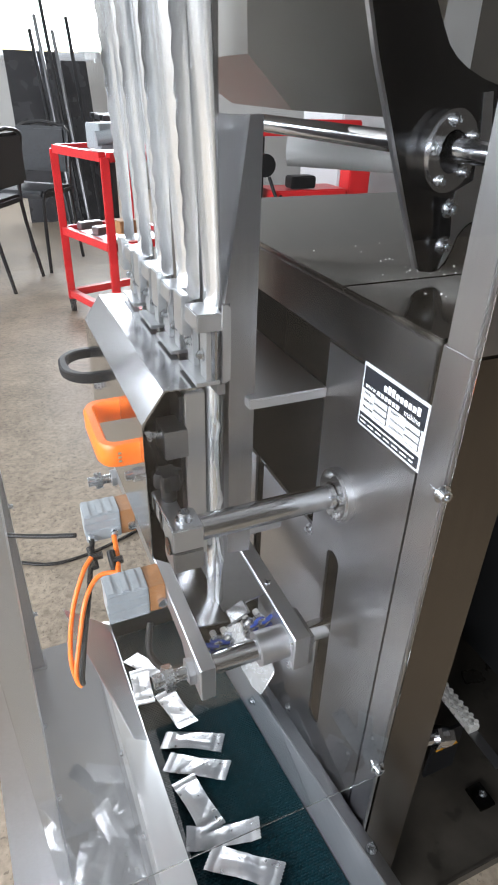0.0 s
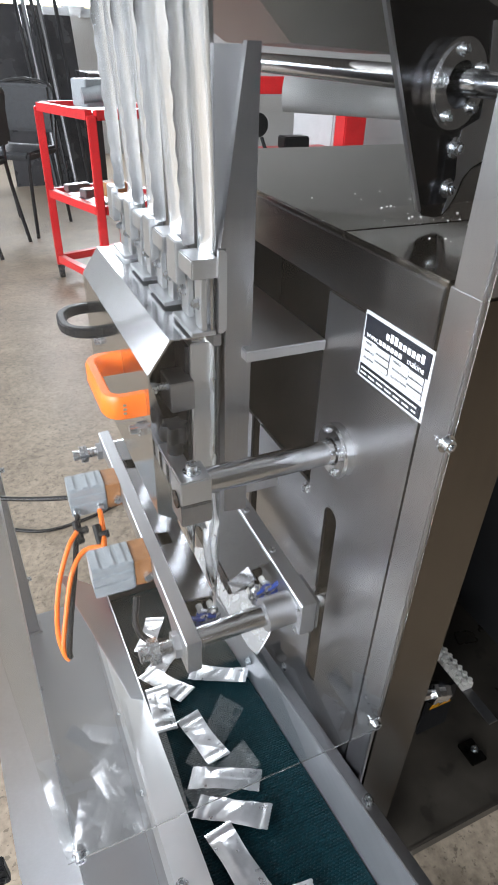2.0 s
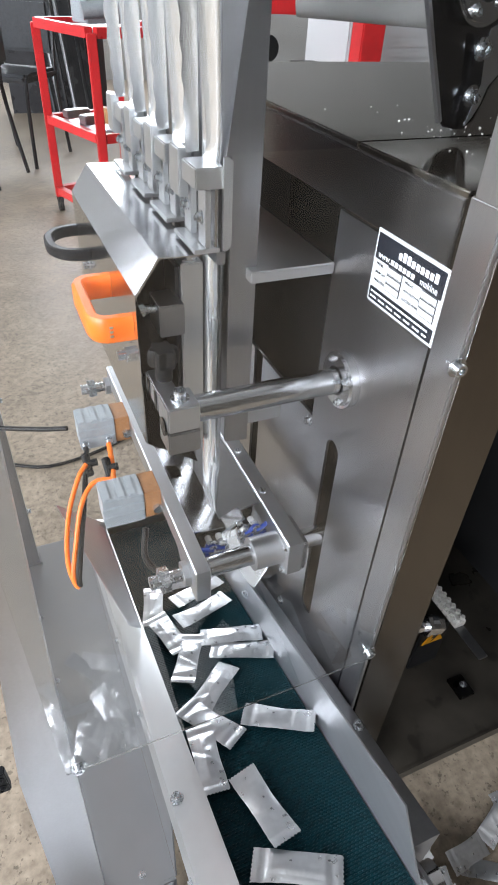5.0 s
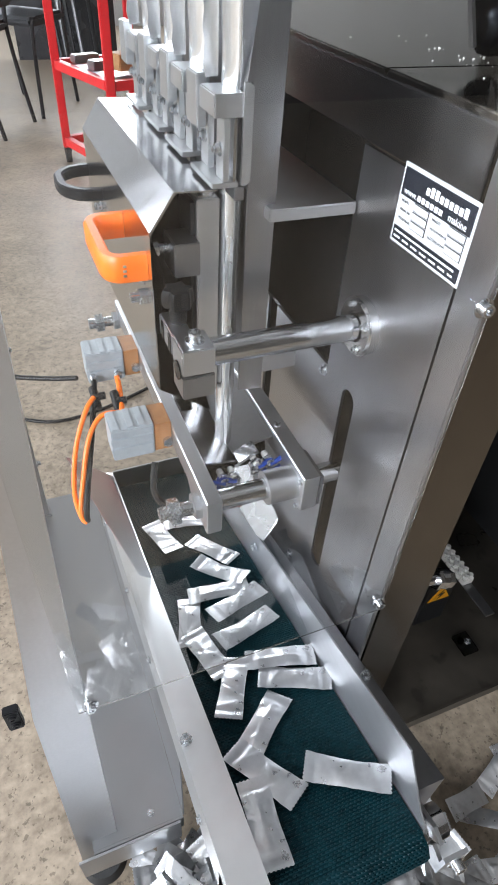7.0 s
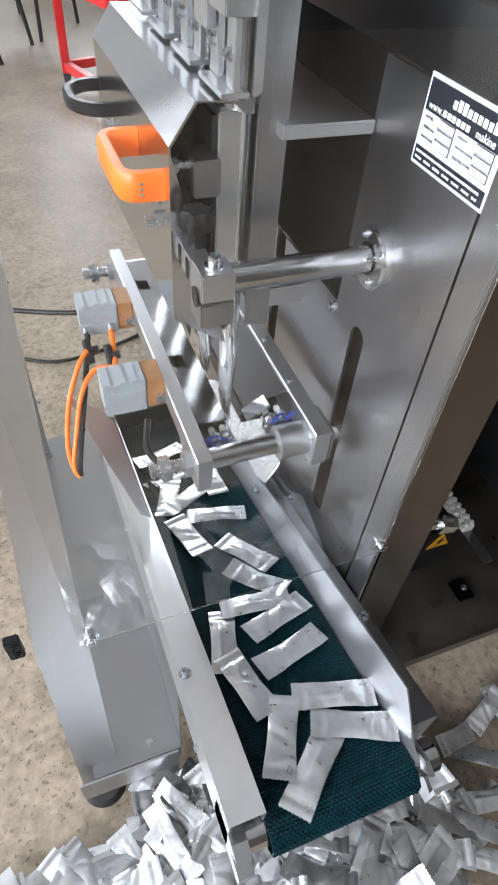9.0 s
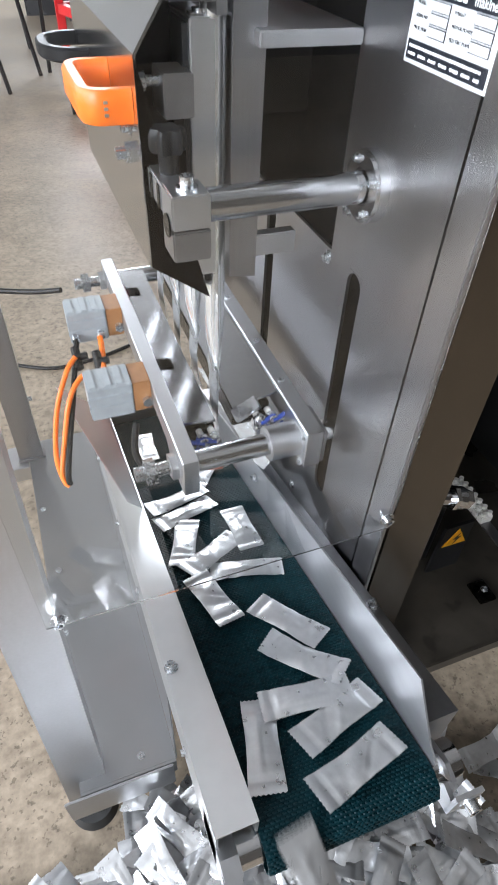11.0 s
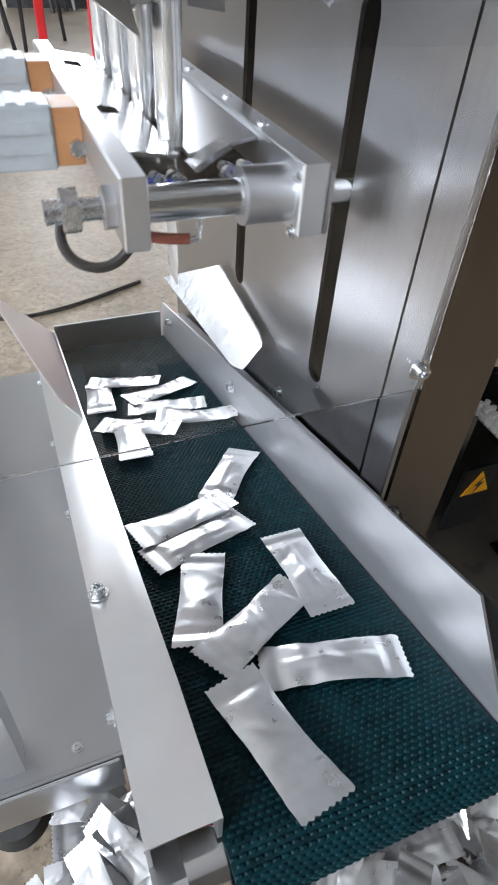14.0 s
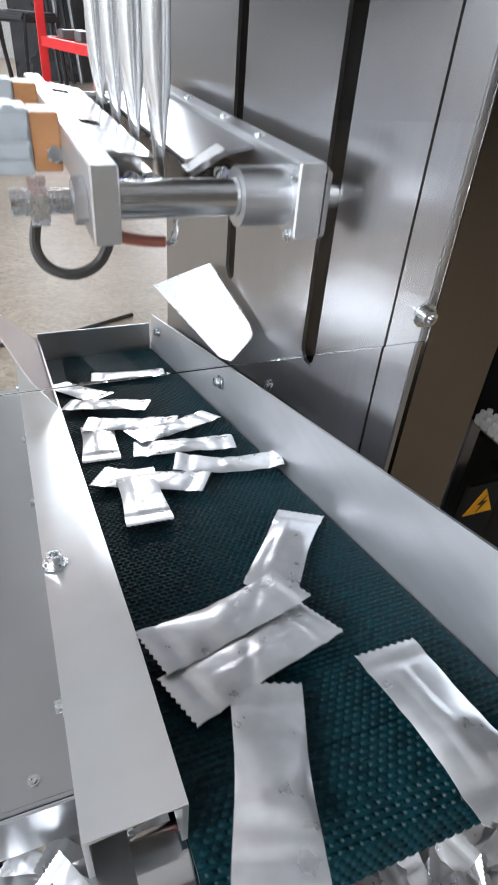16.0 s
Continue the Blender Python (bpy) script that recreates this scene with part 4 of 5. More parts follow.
bm = B(); prism(bm, [(-0.0587, JZ + 0.020), (-0.108, JZ + 0.011), (-0.108, JZ + 0.0085), (-0.0587, JZ + 0.0175)], "y", 0.064, 0.362)
part("jaw_plate", bm, STEEL_DULL, rear, "plain steel jaw cover")
bm = B(); box(bm, -0.108, -0.066, 0.066, 0.36, JZ - 0.018, JZ + 0.006, 0.001)
part("jaw_body", bm, BLACKEN, rear)
bm = B(); prism(bm, [(-0.108, JZ + 0.004), (-0.083, JZ + 0.018), (-0.086, JZ + 0.021), (-0.111, JZ + 0.007)], "y", 0.046, 0.0635)
part("trim_flag", bm, POLISHED, rear)
heater(rear, -0.086, 1, 0.058)
heater(rear, -0.072, 1, 0.058)
for y in (0.075, 0.15, 0.25):
    bm = B(); cyl(bm, (-0.05, y, JZ + 0.0245), (-0.05, y, JZ + 0.026), 0.004, 14)
    part("bar_screw", bm, ZINC, rear)

# ---- dosing unit over the table ----
dose = thing("dosing_unit", (0.09, 0.08, 0.5), "dark polished steel dosing unit side plate with a shaft", "dosing unit")
RD = Vector((0.164, -0.986, 0)).normalized()     # run of the shaft
PE = Vector((-RD.y, RD.x, 0))                   # across it, within the plate
PF = Vector((0.072, 0.028, 0.600))
bm = B(); cyl(bm, PF - RD * 0.27 + Vector((0, 0, 0.006)), PF + RD * 0.10, 0.0085, 28)
part("shaft", bm, CHROME, dose)


def on_plate(u, z, d):
    return PF + PE * u + Vector((0, 0, z)) + RD * (d - 0.02)


def plate_solid(outline, d0, d1):
    bm = B()
    loft(bm, [[tuple(on_plate(u, z, d0)) for u, z in outline], [tuple(on_plate(u, z, d1)) for u, z in outline]])
    return bm


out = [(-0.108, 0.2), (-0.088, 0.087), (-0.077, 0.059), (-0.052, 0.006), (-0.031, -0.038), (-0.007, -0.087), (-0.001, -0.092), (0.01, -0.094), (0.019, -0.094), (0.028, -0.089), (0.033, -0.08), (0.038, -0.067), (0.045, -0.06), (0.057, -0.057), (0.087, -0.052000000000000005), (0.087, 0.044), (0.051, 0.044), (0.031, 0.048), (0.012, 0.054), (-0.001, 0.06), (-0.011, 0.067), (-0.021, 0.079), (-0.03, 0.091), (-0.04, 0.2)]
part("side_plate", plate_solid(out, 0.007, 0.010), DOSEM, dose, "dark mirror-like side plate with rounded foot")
rim = [(-0.108, 0.2), (-0.088, 0.087), (-0.077, 0.059), (-0.052, 0.006), (-0.031, -0.038), (-0.007, -0.087), (-0.0095, -0.0885), (-0.0335, -0.0395), (-0.0545, 0.0045000000000000005), (-0.0795, 0.057499999999999996), (-0.0905, 0.08549999999999999), (-0.1105, 0.1985)]
part("plate_rim", plate_solid(rim, 0.0070, 0.0108), STEEL, dose)
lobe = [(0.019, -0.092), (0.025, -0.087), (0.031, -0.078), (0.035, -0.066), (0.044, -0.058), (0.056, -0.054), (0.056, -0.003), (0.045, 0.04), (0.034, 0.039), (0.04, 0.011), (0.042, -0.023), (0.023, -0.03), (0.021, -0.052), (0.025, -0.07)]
part("pale_patch", plate_solid(lobe, 0.0102, 0.0106), STEEL, dose, "paler steel patch on the side plate")
arm = [(0.004, -0.089), (0.016, -0.082), (0.023, -0.064), (0.018, -0.039), (0.003, -0.033), (0.009, -0.063), (0.005, -0.076)]
part("slotted_arm", plate_solid(arm, 0.0108, 0.0135), BLACKEN, dose)
flange(dose, PF + RD * -0.0092, RD, 0.029, 0.008, 5)
screws("arm_screw", dose, [on_plate(u, z, 0.0136) for u, z in ((0.014, -0.071), (0.014, -0.042))], RD, 0.0048, 0.005)
hop = thing("hopper", (0.1, 0.3, 0.62), "large tapered stainless steel hopper", "hopper")
bm = B()
loft(bm, [[(-0.001, 0.155, 0.622), (0.125, 0.145, 0.616), (0.17, 0.34, 0.616), (0.02, 0.35, 0.622)],
          [(-0.046, 0.150, 0.661), (0.125, 0.135, 0.655), (0.22, 0.38, 0.66), (-0.03, 0.39, 0.661)],
          [(-0.060, 0.145, 0.98), (0.125, 0.10, 0.98), (0.30, 0.42, 0.98), (-0.04, 0.43, 0.98)]])
part("funnel", bm, HOPPERM, hop)
bm = B(); cyl(bm, (-0.06, 0.34, 0.66), (0.06, 0.30, 0.652), 0.012, 24)
part("cross_shaft", bm, STEEL_DULL, hop)
bm = B()
for k in range(4):
    cyl(bm, (-0.02 + k * 0.012, 0.36, 0.70 + (k % 2) * 0.02), (0.0 + k * 0.012, 0.35, 0.70 + (k % 2) * 0.02), 0.01, 16)
part("drive_chain", bm, DARK, hop)
bm = B(); cyl(bm, (0.10, 0.36, 0.575), (0.30, 0.20, 0.572), 0.020, 28)
solid("film_roller", bm, ROLL, "pale idle film roller", "roller")
# fine white granules spilt on the table
bm = B()
rnd = random.Random(5)
for i in range(46):
    x, y = 0.05 + rnd.gauss(0.05, 0.03), 0.06 + rnd.gauss(0, 0.05)
    if 0.01 < x < 0.4 and -0.07 < y < 0.4:
        r = rnd.uniform(0.0003, 0.0007)
        box(bm, x - r, x + r, y - r, y + r, 0.499, 0.499 + r * 1.5)
solid("spilt_granules", bm, CERAMIC, "fine white granules spilt on the table top", "granules", kind="stuff")

# ---- inside the open cabinet end ----
board = thing("terminal_strip", (0.263, 0.022, -0.362), "white terminal strip on a raised steel bracket", "terminal strip")
bm = B(); box(bm, 0.255, 0.271, -0.075, 0.062, -0.168, -0.1655, 0.0005); box(bm, 0.255, 0.271, 0.058, 0.062, -0.362, -0.168); box(bm, 0.255, 0.271, 0.058, 0.10, -0.362, -0.359)
part("bracket", bm, STEEL_DULL, board)
for i in range(7):
    bm = B(); y = 0.052 - i * 0.0112
    box(bm, 0.2535, 0.2725, y - 0.005, y + 0.005, -0.1655, -0.1535, 0.0012); cyl(bm, (0.2585, y, -0.1535), (0.2585, y, -0.148), 0.0034, 12); cyl(bm, (0.2680, y, -0.1535), (0.2680, y, -0.148), 0.0034, 12)
    part("terminal", bm, CERAMIC, board)
valve = thing("metal_fitting", (0.08, -0.104, 0.053), "bright chromed cable gland on the corner post", "fitting")
bm = B(); cyl(bm, (0.0622, -0.103, 0.058), (0.080, -0.104, 0.053), 0.0075, 20); hexnut(bm, (0.075, -0.1037, 0.0545), (0.080, -0.104, 0.053), 0.0125)
part("gland", bm, POLISHED, valve)
bm = B(); cyl(bm, (0.080, -0.104, 0.053), (0.088, -0.105, 0.050), 0.0108, 24, 0.0115); hexnut(bm, (0.0885, -0.105, 0.0498), (0.097, -0.106, 0.0465), 0.0100)
part("cap", bm, POLISHED, valve)
bm = B(); prism(bm, [(0.264, -0.292), (0.308, -0.292), (0.286, -0.252)], "y", 0.030, 0.0315)
warn = solid("warning_sign", bm, YELLOW, "yellow triangular high-voltage warning sign", "sign")
zig = [(0.2905, -0.262), (0.2795, -0.2765), (0.286, -0.2765), (0.281, -0.2895), (0.2935, -0.272), (0.286, -0.272)]
bm = B(); loft(bm, [[(x, 0.0297, z) for x, z in zig], [(x, 0.0291, z) for x, z in zig]])
part("bolt_symbol", bm, PRINT, warn)
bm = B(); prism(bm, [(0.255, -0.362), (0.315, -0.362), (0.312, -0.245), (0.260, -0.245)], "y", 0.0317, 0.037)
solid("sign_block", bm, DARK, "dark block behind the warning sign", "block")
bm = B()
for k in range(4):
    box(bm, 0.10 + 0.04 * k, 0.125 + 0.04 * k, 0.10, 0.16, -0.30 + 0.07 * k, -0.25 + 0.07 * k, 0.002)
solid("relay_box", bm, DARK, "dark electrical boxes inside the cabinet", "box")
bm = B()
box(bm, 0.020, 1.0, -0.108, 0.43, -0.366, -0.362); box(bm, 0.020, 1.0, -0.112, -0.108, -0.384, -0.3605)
part("base_sheet", bm, PLATE, machine, "stained cabinet base sheet with a raised rim, darkened for the shade inside")
clip_ = thing("plastic_holder", (0.322, -0.03, -0.362), "small clear plastic holder on the cabinet base", "holder")
bm = B(); box(bm, 0.306, 0.336, -0.05, -0.012, -0.362, -0.356, 0.001); cyl(bm, (0.313, -0.026, -0.356), (0.313, -0.026, -0.350), 0.005, 14)
part("body", bm, ACRYLIC, clip_)
bm = B(); bolt(bm, (0.326, -0.030, -0.356), (0, 0, 1), 0.004, 0.004)
part("screw", bm, ZINC, clip_)

# ---- cables by the left leg ----
bm = B(); tube(bm, [(-0.40, 0.40, 0.10), (-0.32, 0.361, 0.088), (-0.262, 0.335, 0.088), (-0.225, 0.31, 0.098)], 0.0034)
solid("black_cable", bm, BLACK, "black cable running across to the air cylinder", "cable")
bm = B(); tube(bm, [(-0.34, 0.9, FL + 0.005), (-0.25, 0.86, FL + 0.005), (-0.12, 0.88, FL + 0.005), (0.05, 0.95, FL + 0.005)], 0.0045)
solid("floor_cable", bm, BLACK, "thin dark cable lying on the floor", "cable")

# ---- background things ----
trol = thing("red_trolley", (0.25, 2.6, FL), "red painted steel tool trolley with open shelves", "trolley")
TH = 0.79
corners = [(0.10, 2.86), (0.25, 2.40), (0.62, 2.52), (0.47, 2.98)]
for x, y in corners:
    bm = B(); box(bm, x - 0.018, x + 0.018, y - 0.018, y + 0.018, FL + 0.07, FL + TH, 0.003)
    part("leg", bm, RED, trol)
    bm = B(); cyl(bm, (x - 0.012, y, FL + 0.032), (x + 0.012, y, FL + 0.032), 0.032, 20); box(bm, x - 0.016, x + 0.016, y - 0.016, y + 0.016, FL + 0.05, FL + 0.07)
    part("castor", bm, RUBBER, trol)
for zt in (0.10, 0.42, TH):
    for i in range(4):
        a, b = Vector((*corners[i], FL + zt)), Vector((*corners[(i + 1) % 4], FL + zt))
        bm = B()
        d = (b - a).normalized()
        n = Vector((-d.y, d.x, 0)) * 0.016
        u = Vector((0, 0, 0.018))
        a2, b2 = a + d * 0.0185, b - d * 0.0185
        loft(bm, [[tuple(a2 - n - u), tuple(a2 + n - u), tuple(a2 + n + u), tuple(a2 - n + u)], [tuple(b2 - n - u), tuple(b2 + n - u), tuple(b2 + n + u), tuple(b2 - n + u)]])
        part("rail", bm, RED, trol)
for zt in (0.42, TH):
    bm = B(); loft(bm, [[(x, y, FL + zt - 0.006) for x, y in corners], [(x, y, FL + zt - 0.002) for x, y in corners]])
    part("shelf", bm, STEEL_DULL, trol)
for (x, y, z, sx, sy, sz, m_, nm, lb) in ((0.32, 2.62, TH + 0.02, 0.16, 0.12, 0.10, CAST, "grey_casting", "grey cast metal part on the trolley"), (0.36, 2.62, 0.44, 0.10, 0.09, 0.06, WOOD, "wood_block", "rough wooden block on the trolley shelf"),
                                       (0.26, 2.62, 0.44, 0.10, 0.06, 0.035, STEEL_DULL, "steel_offcut", "dull steel offcut on the trolley shelf"), (0.22, 2.78, 0.44, 0.12, 0.05, 0.03, STEEL_DULL, "steel_offcut", "dull steel offcut on the trolley shelf")):
    bm = B(); box(bm, x - sx / 2, x + sx / 2, y - sy / 2, y + sy / 2, FL + z - 0.002, FL + z + sz, 0.004, Matrix.Rotation(0.35, 3, "Z"))
    if nm == "grey_casting":
        cyl(bm, (x - sx / 2 + 0.01, y - 0.07, FL + z + 0.04), (x + sx / 2, y - 0.07, FL + z + 0.06), 0.03, 20)
    solid(nm, bm, m_, lb, "metal part" if m_ != WOOD else "wood")


def chair(x, y, turn):
    c = thing("stacking_chair", (0, 0, 0), "black vinyl chair with tubular steel frame", "chair", "chairs by the window")
    for sx in (-0.19, 0.19):
        bm = B(); tube(bm, [(sx, -0.22, 0.0), (sx, -0.19, 0.44), (sx, -0.10, 0.46)], 0.011)
        part("front_leg", bm, CHAIRTUBE, c)
        bm = B(); tube(bm, [(sx, 0.24, 0.0), (sx, 0.17, 0.44), (sx, 0.21, 0.7), (sx * 0.85, 0.235, 0.81), (0, 0.24, 0.84)], 0.011)
        part("rear_leg", bm, CHAIRTUBE, c)
    bm = B(); box(bm, -0.20, 0.20, -0.21, 0.18, 0.44, 0.485, 0.015)
    part("seat", bm, VINYL, c)
    bm = B(); box(bm, -0.175, 0.175, 0.205, 0.24, 0.55, 0.815, 0.016)
    part("backrest", bm, VINYL, c)
    c.matrix_basis = pose(x, y, FL, 0, 0, turn)
    return c


chair(0.05, 3.95, -35)
chair(-0.28, 3.55, -120)
for i, (x, w, zt, m_) in enumerate(((0.12, 0.42, 0.86, DARKSHEET), (0.5, 0.3, 0.80, DARKSHEET))):
    p = [(x, 5.35, FL), (x + w, 5.35, FL), (x + w * 1.05, 5.9, zt), (x + 0.02, 5.9, zt)]
    b_ = B()
    loft(b_, [p, [(a, b + 0.03, c) for a, b, c in p]])
    solid("leaning_sheet", b_, DARKSHEET, "dark sheet leaning below the window", "sheet", "leaning sheets")
for i, x in enumerate((0.42, 0.47, 0.53, 0.60, 0.72)):
    b_ = B(); tube(b_, [(x, 5.1 + 0.05 * i, FL), (x - 0.06, 5.75, 1.0 + 0.1 * (i % 3))], 0.016, 8, 1)
    solid("steel_pipe", b_, STEEL_DULL if i % 2 else CHAIRTUBE, "steel pipe leaning against the wall", "pipe", "leaning pipes")
bench = thing("work_bench", (1.3, 5.2, FL), "grey workshop bench under the window", "bench")
b_ = B(); box(b_, 0.75, 2.2, 5.0, 5.6, FL + 0.80, FL + 0.84, 0.004)
part("bench_top", b_, DARKSHEET, bench)
for x, y in ((0.8, 5.05), (2.15, 5.05), (0.8, 5.55), (2.15, 5.55)):
    b_ = B(); box(b_, x - 0.025, x + 0.025, y - 0.025, y + 0.025, FL, FL + 0.80, 0.003)
    part("bench_leg", b_, CHAIRTUBE, bench)
rig = thing("red_machine", (1.6, 2.6, FL), "red painted workshop machine behind the table", "machine")
for nm, (x0, x1, y0, y1, z0, z1), m_ in (("post", (1.46, 1.58, 2.4, 2.5, 0.0, 0.86), RED), ("top_beam", (0.72, 1.58, 2.52, 2.60, 0.86, 0.93), RED), ("bed", (1.02, 1.42, 2.35, 2.55, 0.56, 0.64), RED), ("cabinet", (0.98, 1.7, 2.52, 2.75, 0.0, 0.5), RED),
                                       ("motor", (0.78, 0.98, 2.38, 2.52, 0.52, 0.72), BLACK), ("head", (1.12, 1.25, 2.36, 2.44, 0.645, 0.70), BLACK)):
    b_ = B(); box(b_, x0, x1, y0, y1, FL + z0, FL + z1, 0.006)
    part(nm, b_, m_, rig)
b_ = B(); cyl(b_, (0.98, 2.36, FL + 0.75), (0.98, 2.44, FL + 0.75), 0.05, 20); tube(b_, [(1.0, 2.36, FL + 0.7), (1.02, 2.3, FL + 0.6), (1.05, 2.33, FL + 0.62)], 0.008)
part("hand_wheel", b_, BLACK, rig)
shelf_ = thing("white_cupboard", (2.2, 3.2, FL), "pale metal cupboard behind the red machine", "cupboard")
b_ = B(); box(b_, 1.75, 3.0, 3.0, 3.5, FL, FL + 0.95, 0.01)
part("body", b_, WINFRAME, shelf_)
for k in range(8):
    b_ = B(); box(b_, 1.77, 2.98, 2.994, 2.999, FL + 0.5 + k * 0.05, FL + 0.54 + k * 0.05, 0.002)
    part("louvre", b_, WINFRAME, shelf_)

# ---- sachets ----
def sachet_mesh(seed):
    """A flat foil pouch: crimped ends, folded creases, a lapped seam on some."""
    rnd = random.Random(seed)
    bm = B()
    L, W = 0.083, 0.0305
    nu, nv = 30, 16
    bend = rnd.uniform(-0.003, 0.006)
    twist = rnd.uniform(-0.10, 0.10)
    folds = [(rnd.uniform(0.18, 0.82), rnd.uniform(-0.9, 0.9), rnd.choice((-1, 1)) * rnd.uniform(0.0002, 0.0008), rnd.uniform(3, 9)) for _ in range(5)]
    seam = 1 if seed % 2 else -1
    sv = rnd.uniform(-0.15, 0.15)
    fill = rnd.uniform(0.35, 0.65)
    layers = []
    for side in (1, -1):
        grid = []
        for i in range(nu + 1):
            u = i / nu
            end = min(u, 1 - u)
            body = max(0.0, min(1.0, (end - 0.11) / 0.10))
            w = W * (1 - 0.10 * math.sin(math.pi * u) ** 2)
            row = []
            for j in range(nv + 1):
                v = 2 * j / nv - 1
                x = (u - 0.5) * L
                if i in (0, nu):
                    x += (0.0006 if j % 2 else -0.0006)
                y = v * w / 2
                puff = body * (0.0008 * (1 - v * v) ** 0.5 + 0.0020 * math.exp(-((u - fill) / 0.16) ** 2) * (1 - v * v))
                z = side * (puff + 0.00012)
                for cu, ca, ch, cs in folds:
                    dd = ((u - cu) * L + y * math.tan(ca)) * 1000
                    z += ch * max(0.0, 1 - abs(dd) / cs) * (0.25 + 0.75 * body)
                if end < 0.11:
                    z += 0.00022 * (1 if int(end * 46) % 2 else -1)
                elif end < 0.15:
                    z -= 0.0007
                if side == seam and sv - 0.28 < v < sv + 0.10:
                    z += side * 0.0005 * body
                z += bend * 4 * (u - 0.5) ** 2 + twist * (u - 0.5) * y * 1.5
                row.append(bm.verts.new((x, y, z + 0.0035)))
            grid.append(row)
        layers.append(grid)
    for g, side in zip(layers, (1, -1)):
        for i in range(nu):
            for j in range(nv):
                q = (g[i][j], g[i + 1][j], g[i + 1][j + 1], g[i][j + 1])
                bm.faces.new(q if side > 0 else q[::-1])
    a, b = layers
    for i in range(nu):
        bm.faces.new((a[i][0], b[i][0], b[i + 1][0], a[i + 1][0]))
        bm.faces.new((a[i][nv], a[i + 1][nv], b[i + 1][nv], b[i][nv]))
    for j in range(nv):
        bm.faces.new((a[0][j], a[0][j + 1], b[0][j + 1], b[0][j]))
        bm.faces.new((a[nu][j], b[nu][j], b[nu][j + 1], a[nu][j + 1]))
    return finish("sachet", bm, SACHET, Vector((0, 0, 0)))


SACHETS = [sachet_mesh(40 + i) for i in range(12)]


def sachet(i, label, group):
    ob = new("sachet", SACHETS[i % len(SACHETS)])
    return tagged(ob, label, "sachet", group)


# sachets that ride on the belt: place across, place along at time zero, turn
RIDERS = [(-0.150, 0.270, -60), (-0.169, 0.229, -96), (-0.135, 0.158, -80), (-0.130, 0.096, -30), (-0.138, 0.052, -36), (-0.154, 0.002, -81),
          (-0.140, -0.049, -17), (-0.132, -0.092, -41), (-0.078, 0.241, -33), (-0.130, 0.316, -139),
          (-0.144, 0.372, -117), (-0.079, 0.387, -18), (-0.075, 0.356, -25), (-0.155, 0.427, -78), (-0.098, 0.445, 15), (-0.159, 0.487, -105),
          (-0.092, 0.493, 17), (-0.108, 0.520, -8), (-0.092, 0.556, -50), (-0.088, 0.604, -58), (-0.149, 0.660, -78),
          (-0.099, 0.691, -16), (-0.128, 0.727, 29), (-0.081, 0.758, -91), (-0.152, 0.762, -110), (-0.136, 0.816, 17), (-0.140, 0.842, 15),
          (-0.082, 0.894, -128), (-0.138, 1.005, -30), (-0.150, 0.985, -94), (-0.076, 1.009, -19), (-0.098, 1.055, -12),
          (-0.096, 1.095, 18), (-0.161, 1.100, -96), (-0.129, 1.121, -20), (-0.141, 1.180, -25), (-0.161, 1.243, -60), (-0.100, 1.278, -9)]
RIDER_OBS = [sachet(i, "silver foil sachet with serrated ends on the green belt", "sachets on the belt") for i in range(len(RIDERS))]

# sachets heaped on the floor below the delivery end
def heap(x, y):
    return 0.095 * math.exp(-((x + 0.11) / 0.30) ** 2 - ((y + 0.34) / 0.17) ** 2)


rnd = random.Random(11)
count = 0
while count < 222:
    x, y = rnd.gauss(-0.12, 0.19), rnd.gauss(-0.29, 0.085)
    if not (-0.55 < x < 0.45 and -0.60 < y < -0.14) or heap(x, y) < 0.006:
        continue
    if y > -0.19 and (-0.37 < x < -0.28 or x > 0.02):
        continue
    h_ = heap(x, y)
    z = FL + 0.006 + h_ * (0.25 + 0.75 * rnd.random() ** 0.5)
    tilt = 24 if h_ > 0.02 else 8
    ob = sachet(rnd.randrange(12), "crumpled silver foil sachet in the heap on the floor", "sachets in the heap")
    ob.matrix_basis = pose(x, y, z, rnd.gauss(0, tilt * 0.6), rnd.gauss(0, tilt * 0.6), rnd.uniform(0, 360))
    count += 1
for k in range(72):
    x, y = rnd.uniform(-0.37, -0.205), rnd.uniform(-0.36, -0.145)
    if x < -0.29 and y > -0.20:
        y -= 0.09
    z = FL + 0.008 + 0.055 * rnd.random() * (1 - ((x + 0.25) / 0.16) ** 2 * 0.6)
    ob = sachet(rnd.randrange(12), "crumpled silver foil sachet slid against the tray", "sachets in the heap")
    ob.matrix_basis = pose(x, y, z, rnd.gauss(0, 16), rnd.gauss(0, 16), rnd.uniform(0, 360))
for x, y, a in ((0.055, -0.125, 70), (0.075, -0.105, 20), (0.05, -0.085, 120), (-0.43, -0.19, 20), (-0.395, -0.235, 75)):
    ob = sachet(3, "silver foil sachet lying by the machine", "sachets in the heap")
    ob.matrix_basis = pose(x, y, FL + 0.008, 6, 4, a)

# ---- movement ----
CYCLE = 2.356


def ease(a):
    a = max(0.0, min(1.0, a))
    return a * a * (3 - 2 * a)


def lift(t):
    """Height of the jaw rods."""
    th = 2 * math.pi * t / CYCLE
    return 0.0806 + 0.0485 * math.cos(th) - 0.0105 * math.sin(th) + 0.0042 * math.cos(2 * th)


def opened(t):
    """0: jaws closed on the film, 1: open."""
    p = (t / CYCLE) % 1.0
    return ease((p - 0.36) / 0.07) * (1 - ease((p - 0.90) / 0.08))


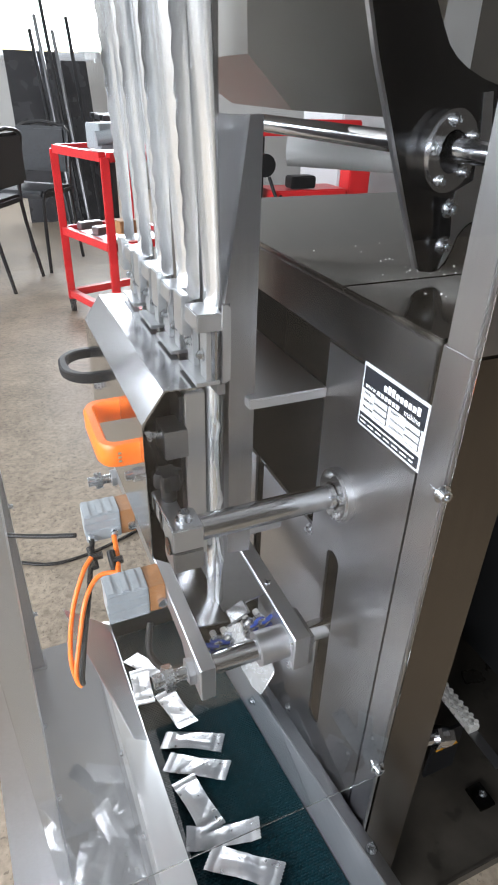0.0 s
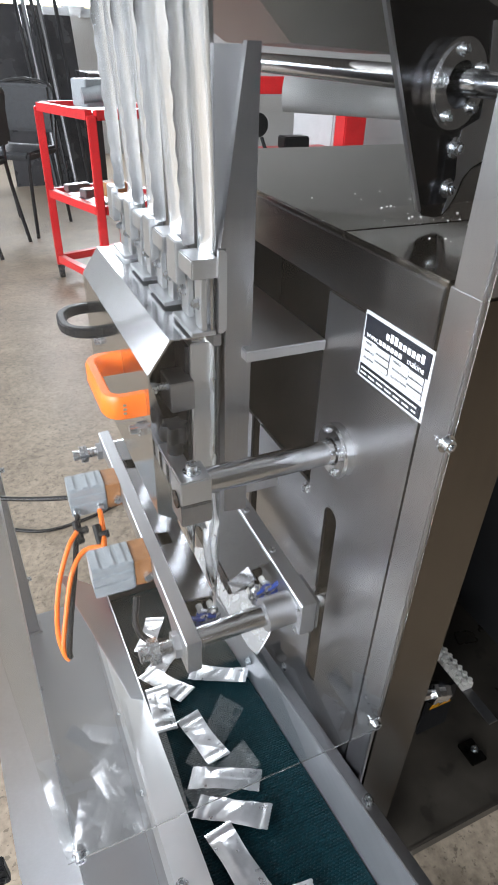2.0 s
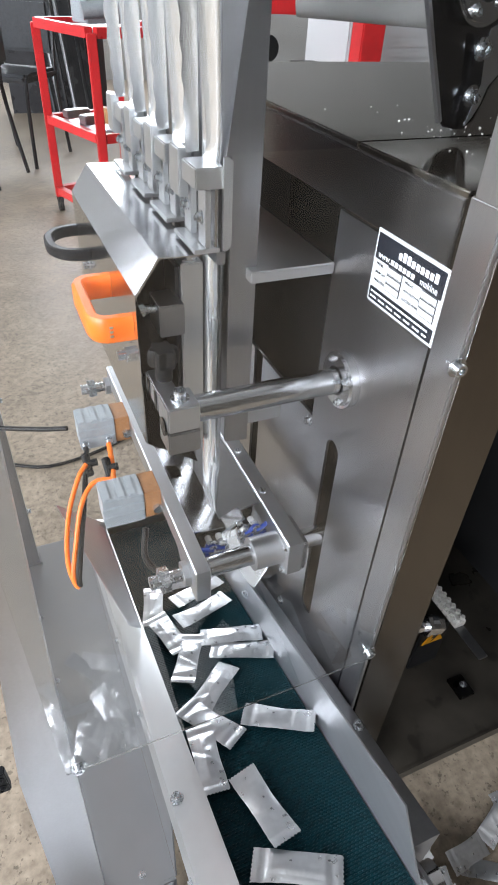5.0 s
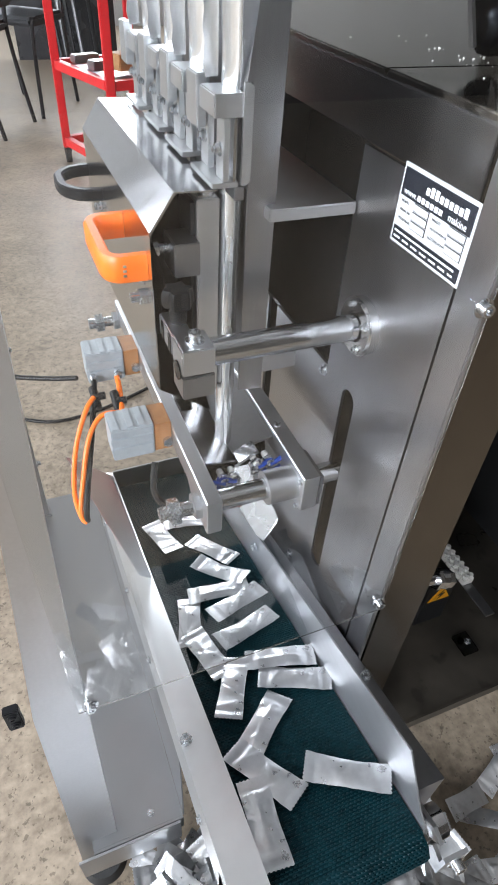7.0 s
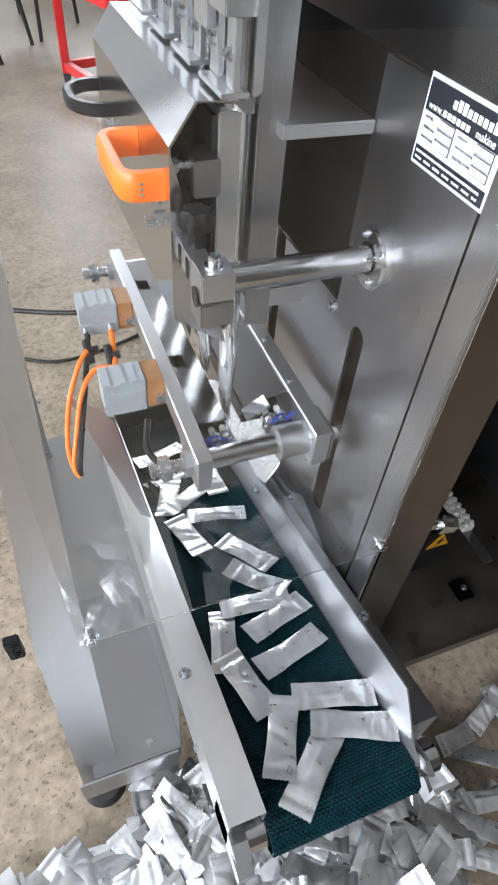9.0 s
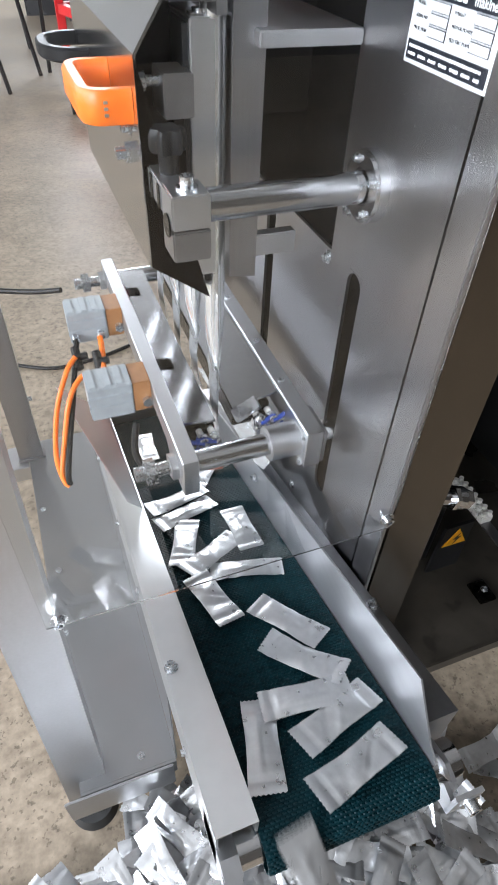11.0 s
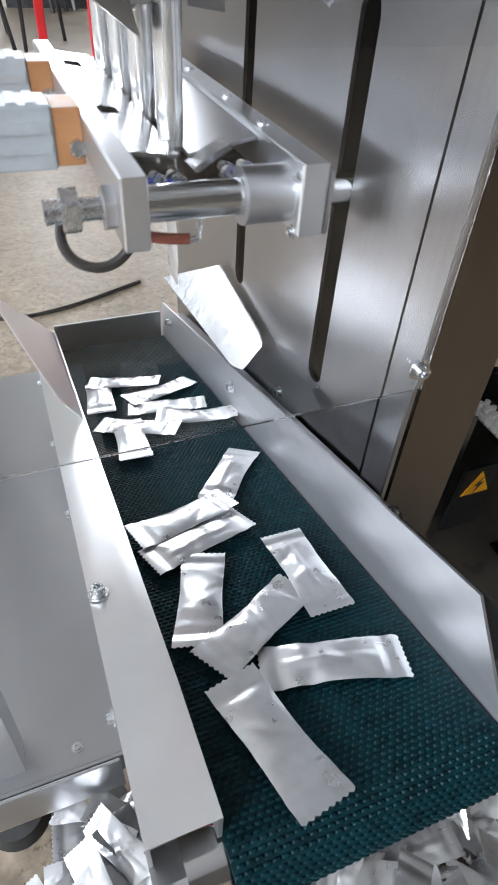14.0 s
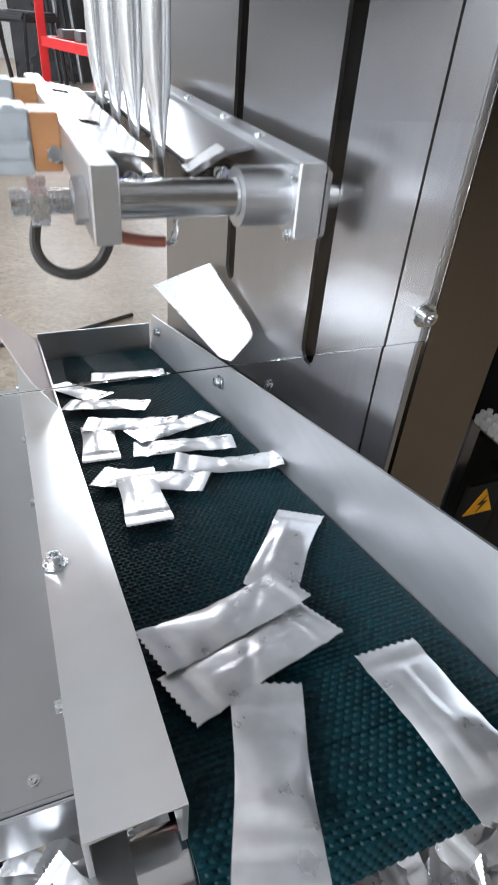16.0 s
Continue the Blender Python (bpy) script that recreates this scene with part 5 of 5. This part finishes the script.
def motions():
    times = [round(i * 0.1, 1) for i in range(161)]
    walk(front, [(t, Matrix.Translation((-0.15 + 0.0125 - 0.012 * opened(t), 0.15, lift(t)))) for t in times])
    walk(rear, [(t, Matrix.Translation((-0.06 + 0.009 + 0.012 * opened(t), 0.15, lift(t)))) for t in times])
    walk(seal, [(t, Matrix.Translation((-0.160 + 0.011 * opened(t + 0.15), 0.13, 0.24))) for t in times])
    for i, ob in enumerate(BELT_PARTS):
        d0 = i * PITCH
        fine = []
        for t in [k * 0.25 for k in range(65)]:
            fine.append((t, belt_pose(d0 + travel(t) / math.cos(AN))))
        turn = any(abs(a[1].to_quaternion().rotation_difference(b[1].to_quaternion()).angle) > 0.02 for a, b in zip(fine, fine[1:]))
        walk(ob, fine if turn else fine[::8])
    cuts = [1.17 + CYCLE * k for k in range(-3, 8)]
    lane_load = {}
    rnd = random.Random(3)
    for i, (ob, (x, y0, a)) in enumerate(zip(RIDER_OBS, RIDERS)):
        on_belt = Matrix.Rotation(-AN, 4, "X")
        def flat(t, up=0.0):
            y = y0 - travel(t)
            return Matrix.Translation((x, y, zb(y) + 0.0015 + up + 0.0016 * (i % 3))) @ on_belt @ pose(0, 0, 0, 0, 0, a)
        if i < 8:
            cut = -1.2
        else:
            cut = next(c for c in cuts if y0 - travel(c + 0.25) < 0.29)
        rows = []
        if cut > 0:
            k = round((cut - 1.17) / CYCLE)
            lane = LANES[lane_load.get(k, 0) % 4]
            lane_load[k] = lane_load.get(k, 0) + 1
            hang = pose(-0.1, lane, 0, 0, 90, 0) @ Matrix.Translation((0, 0, -0.0045))
            # inside the film tube, drawn down a length with every stroke
            for kk in range(0, k + 1):
                c = 1.17 + CYCLE * kk
                zz = -0.004 + 0.083 * (k - kk)
                rows.append((max(0.0, c - 1.17), Matrix.Translation((0, 0, zz + 0.090)) @ hang))
                if c - 0.15 > rows[-1][0]:
                    rows.append((c - 0.15, Matrix.Translation((0, 0, zz)) @ hang))
            rows.append((cut, Matrix.Translation((0, 0, -0.008)) @ hang))
            land = cut + 0.26
            hx, q0, q1 = Vector((-0.1, lane, -0.008)), hang.to_quaternion(), flat(land).to_quaternion()
            for f in (0.35, 0.7):
                p = hx.lerp(flat(land).translation, f)
                p.z = hx.z + (flat(land).translation.z + 0.012 - hx.z) * f * f
                rows.append((round(cut + 0.26 * f, 3), Matrix.Translation(p) @ q0.slerp(q1, f).to_matrix().to_4x4()))
            rows.append((land, flat(land)))
            start = land
        else:
            rows.append((0.0, flat(0.0)))
            start = 0.0
        # leave the belt over the end roller
        off = next((t / 50 for t in range(0, 1400) if y0 - travel(t / 50) < -0.2812), 30)
        t = start
        stop = min(16.0, off)
        while t + 1.0 < stop:
            t += 1.0
            rows.append((t, flat(t)))
        rows.append((stop, flat(stop)))
        if off < 16.0:
            p0 = flat(off)
            restx, resty = x + rnd.uniform(-0.05, 0.05), -0.37 - rnd.random() * 0.06
            rest = Matrix.Translation((restx, resty, FL + 0.012 + heap(restx, resty))) @ pose(0, 0, 0, rnd.uniform(-12, 12), rnd.uniform(-12, 12), a + rnd.uniform(-30, 30))
            tip = Matrix.Translation(p0.translation + Vector((0, -0.018, 0.003))) @ Matrix.Rotation(radians(22), 4, "X") @ p0.to_quaternion().to_matrix().to_4x4()
            drop = Matrix.Translation(p0.translation + Vector((0, -0.050, -0.05))) @ Matrix.Rotation(radians(62), 4, "X") @ p0.to_quaternion().to_matrix().to_4x4()
            q = drop.to_quaternion().slerp(rest.to_quaternion(), 0.5)
            mid = Matrix.Translation(drop.translation.lerp(rest.translation, 0.6)) @ q.to_matrix().to_4x4()
            for dt, m_ in ((0.09, tip), (0.19, drop), (0.27, mid), (0.35, rest), (16.5 - off, rest)):
                if off + dt > rows[-1][0] + 0.03:
                    rows.append((off + dt, m_))
        if rows[-1][0] < 16.0:
            rows.append((16.0, rows[-1][1]))
        clean = [rows[0]]
        for r in rows[1:]:
            if r[0] > clean[-1][0] + 0.03:
                clean.append(r)
        walk(ob, clean)


motions()
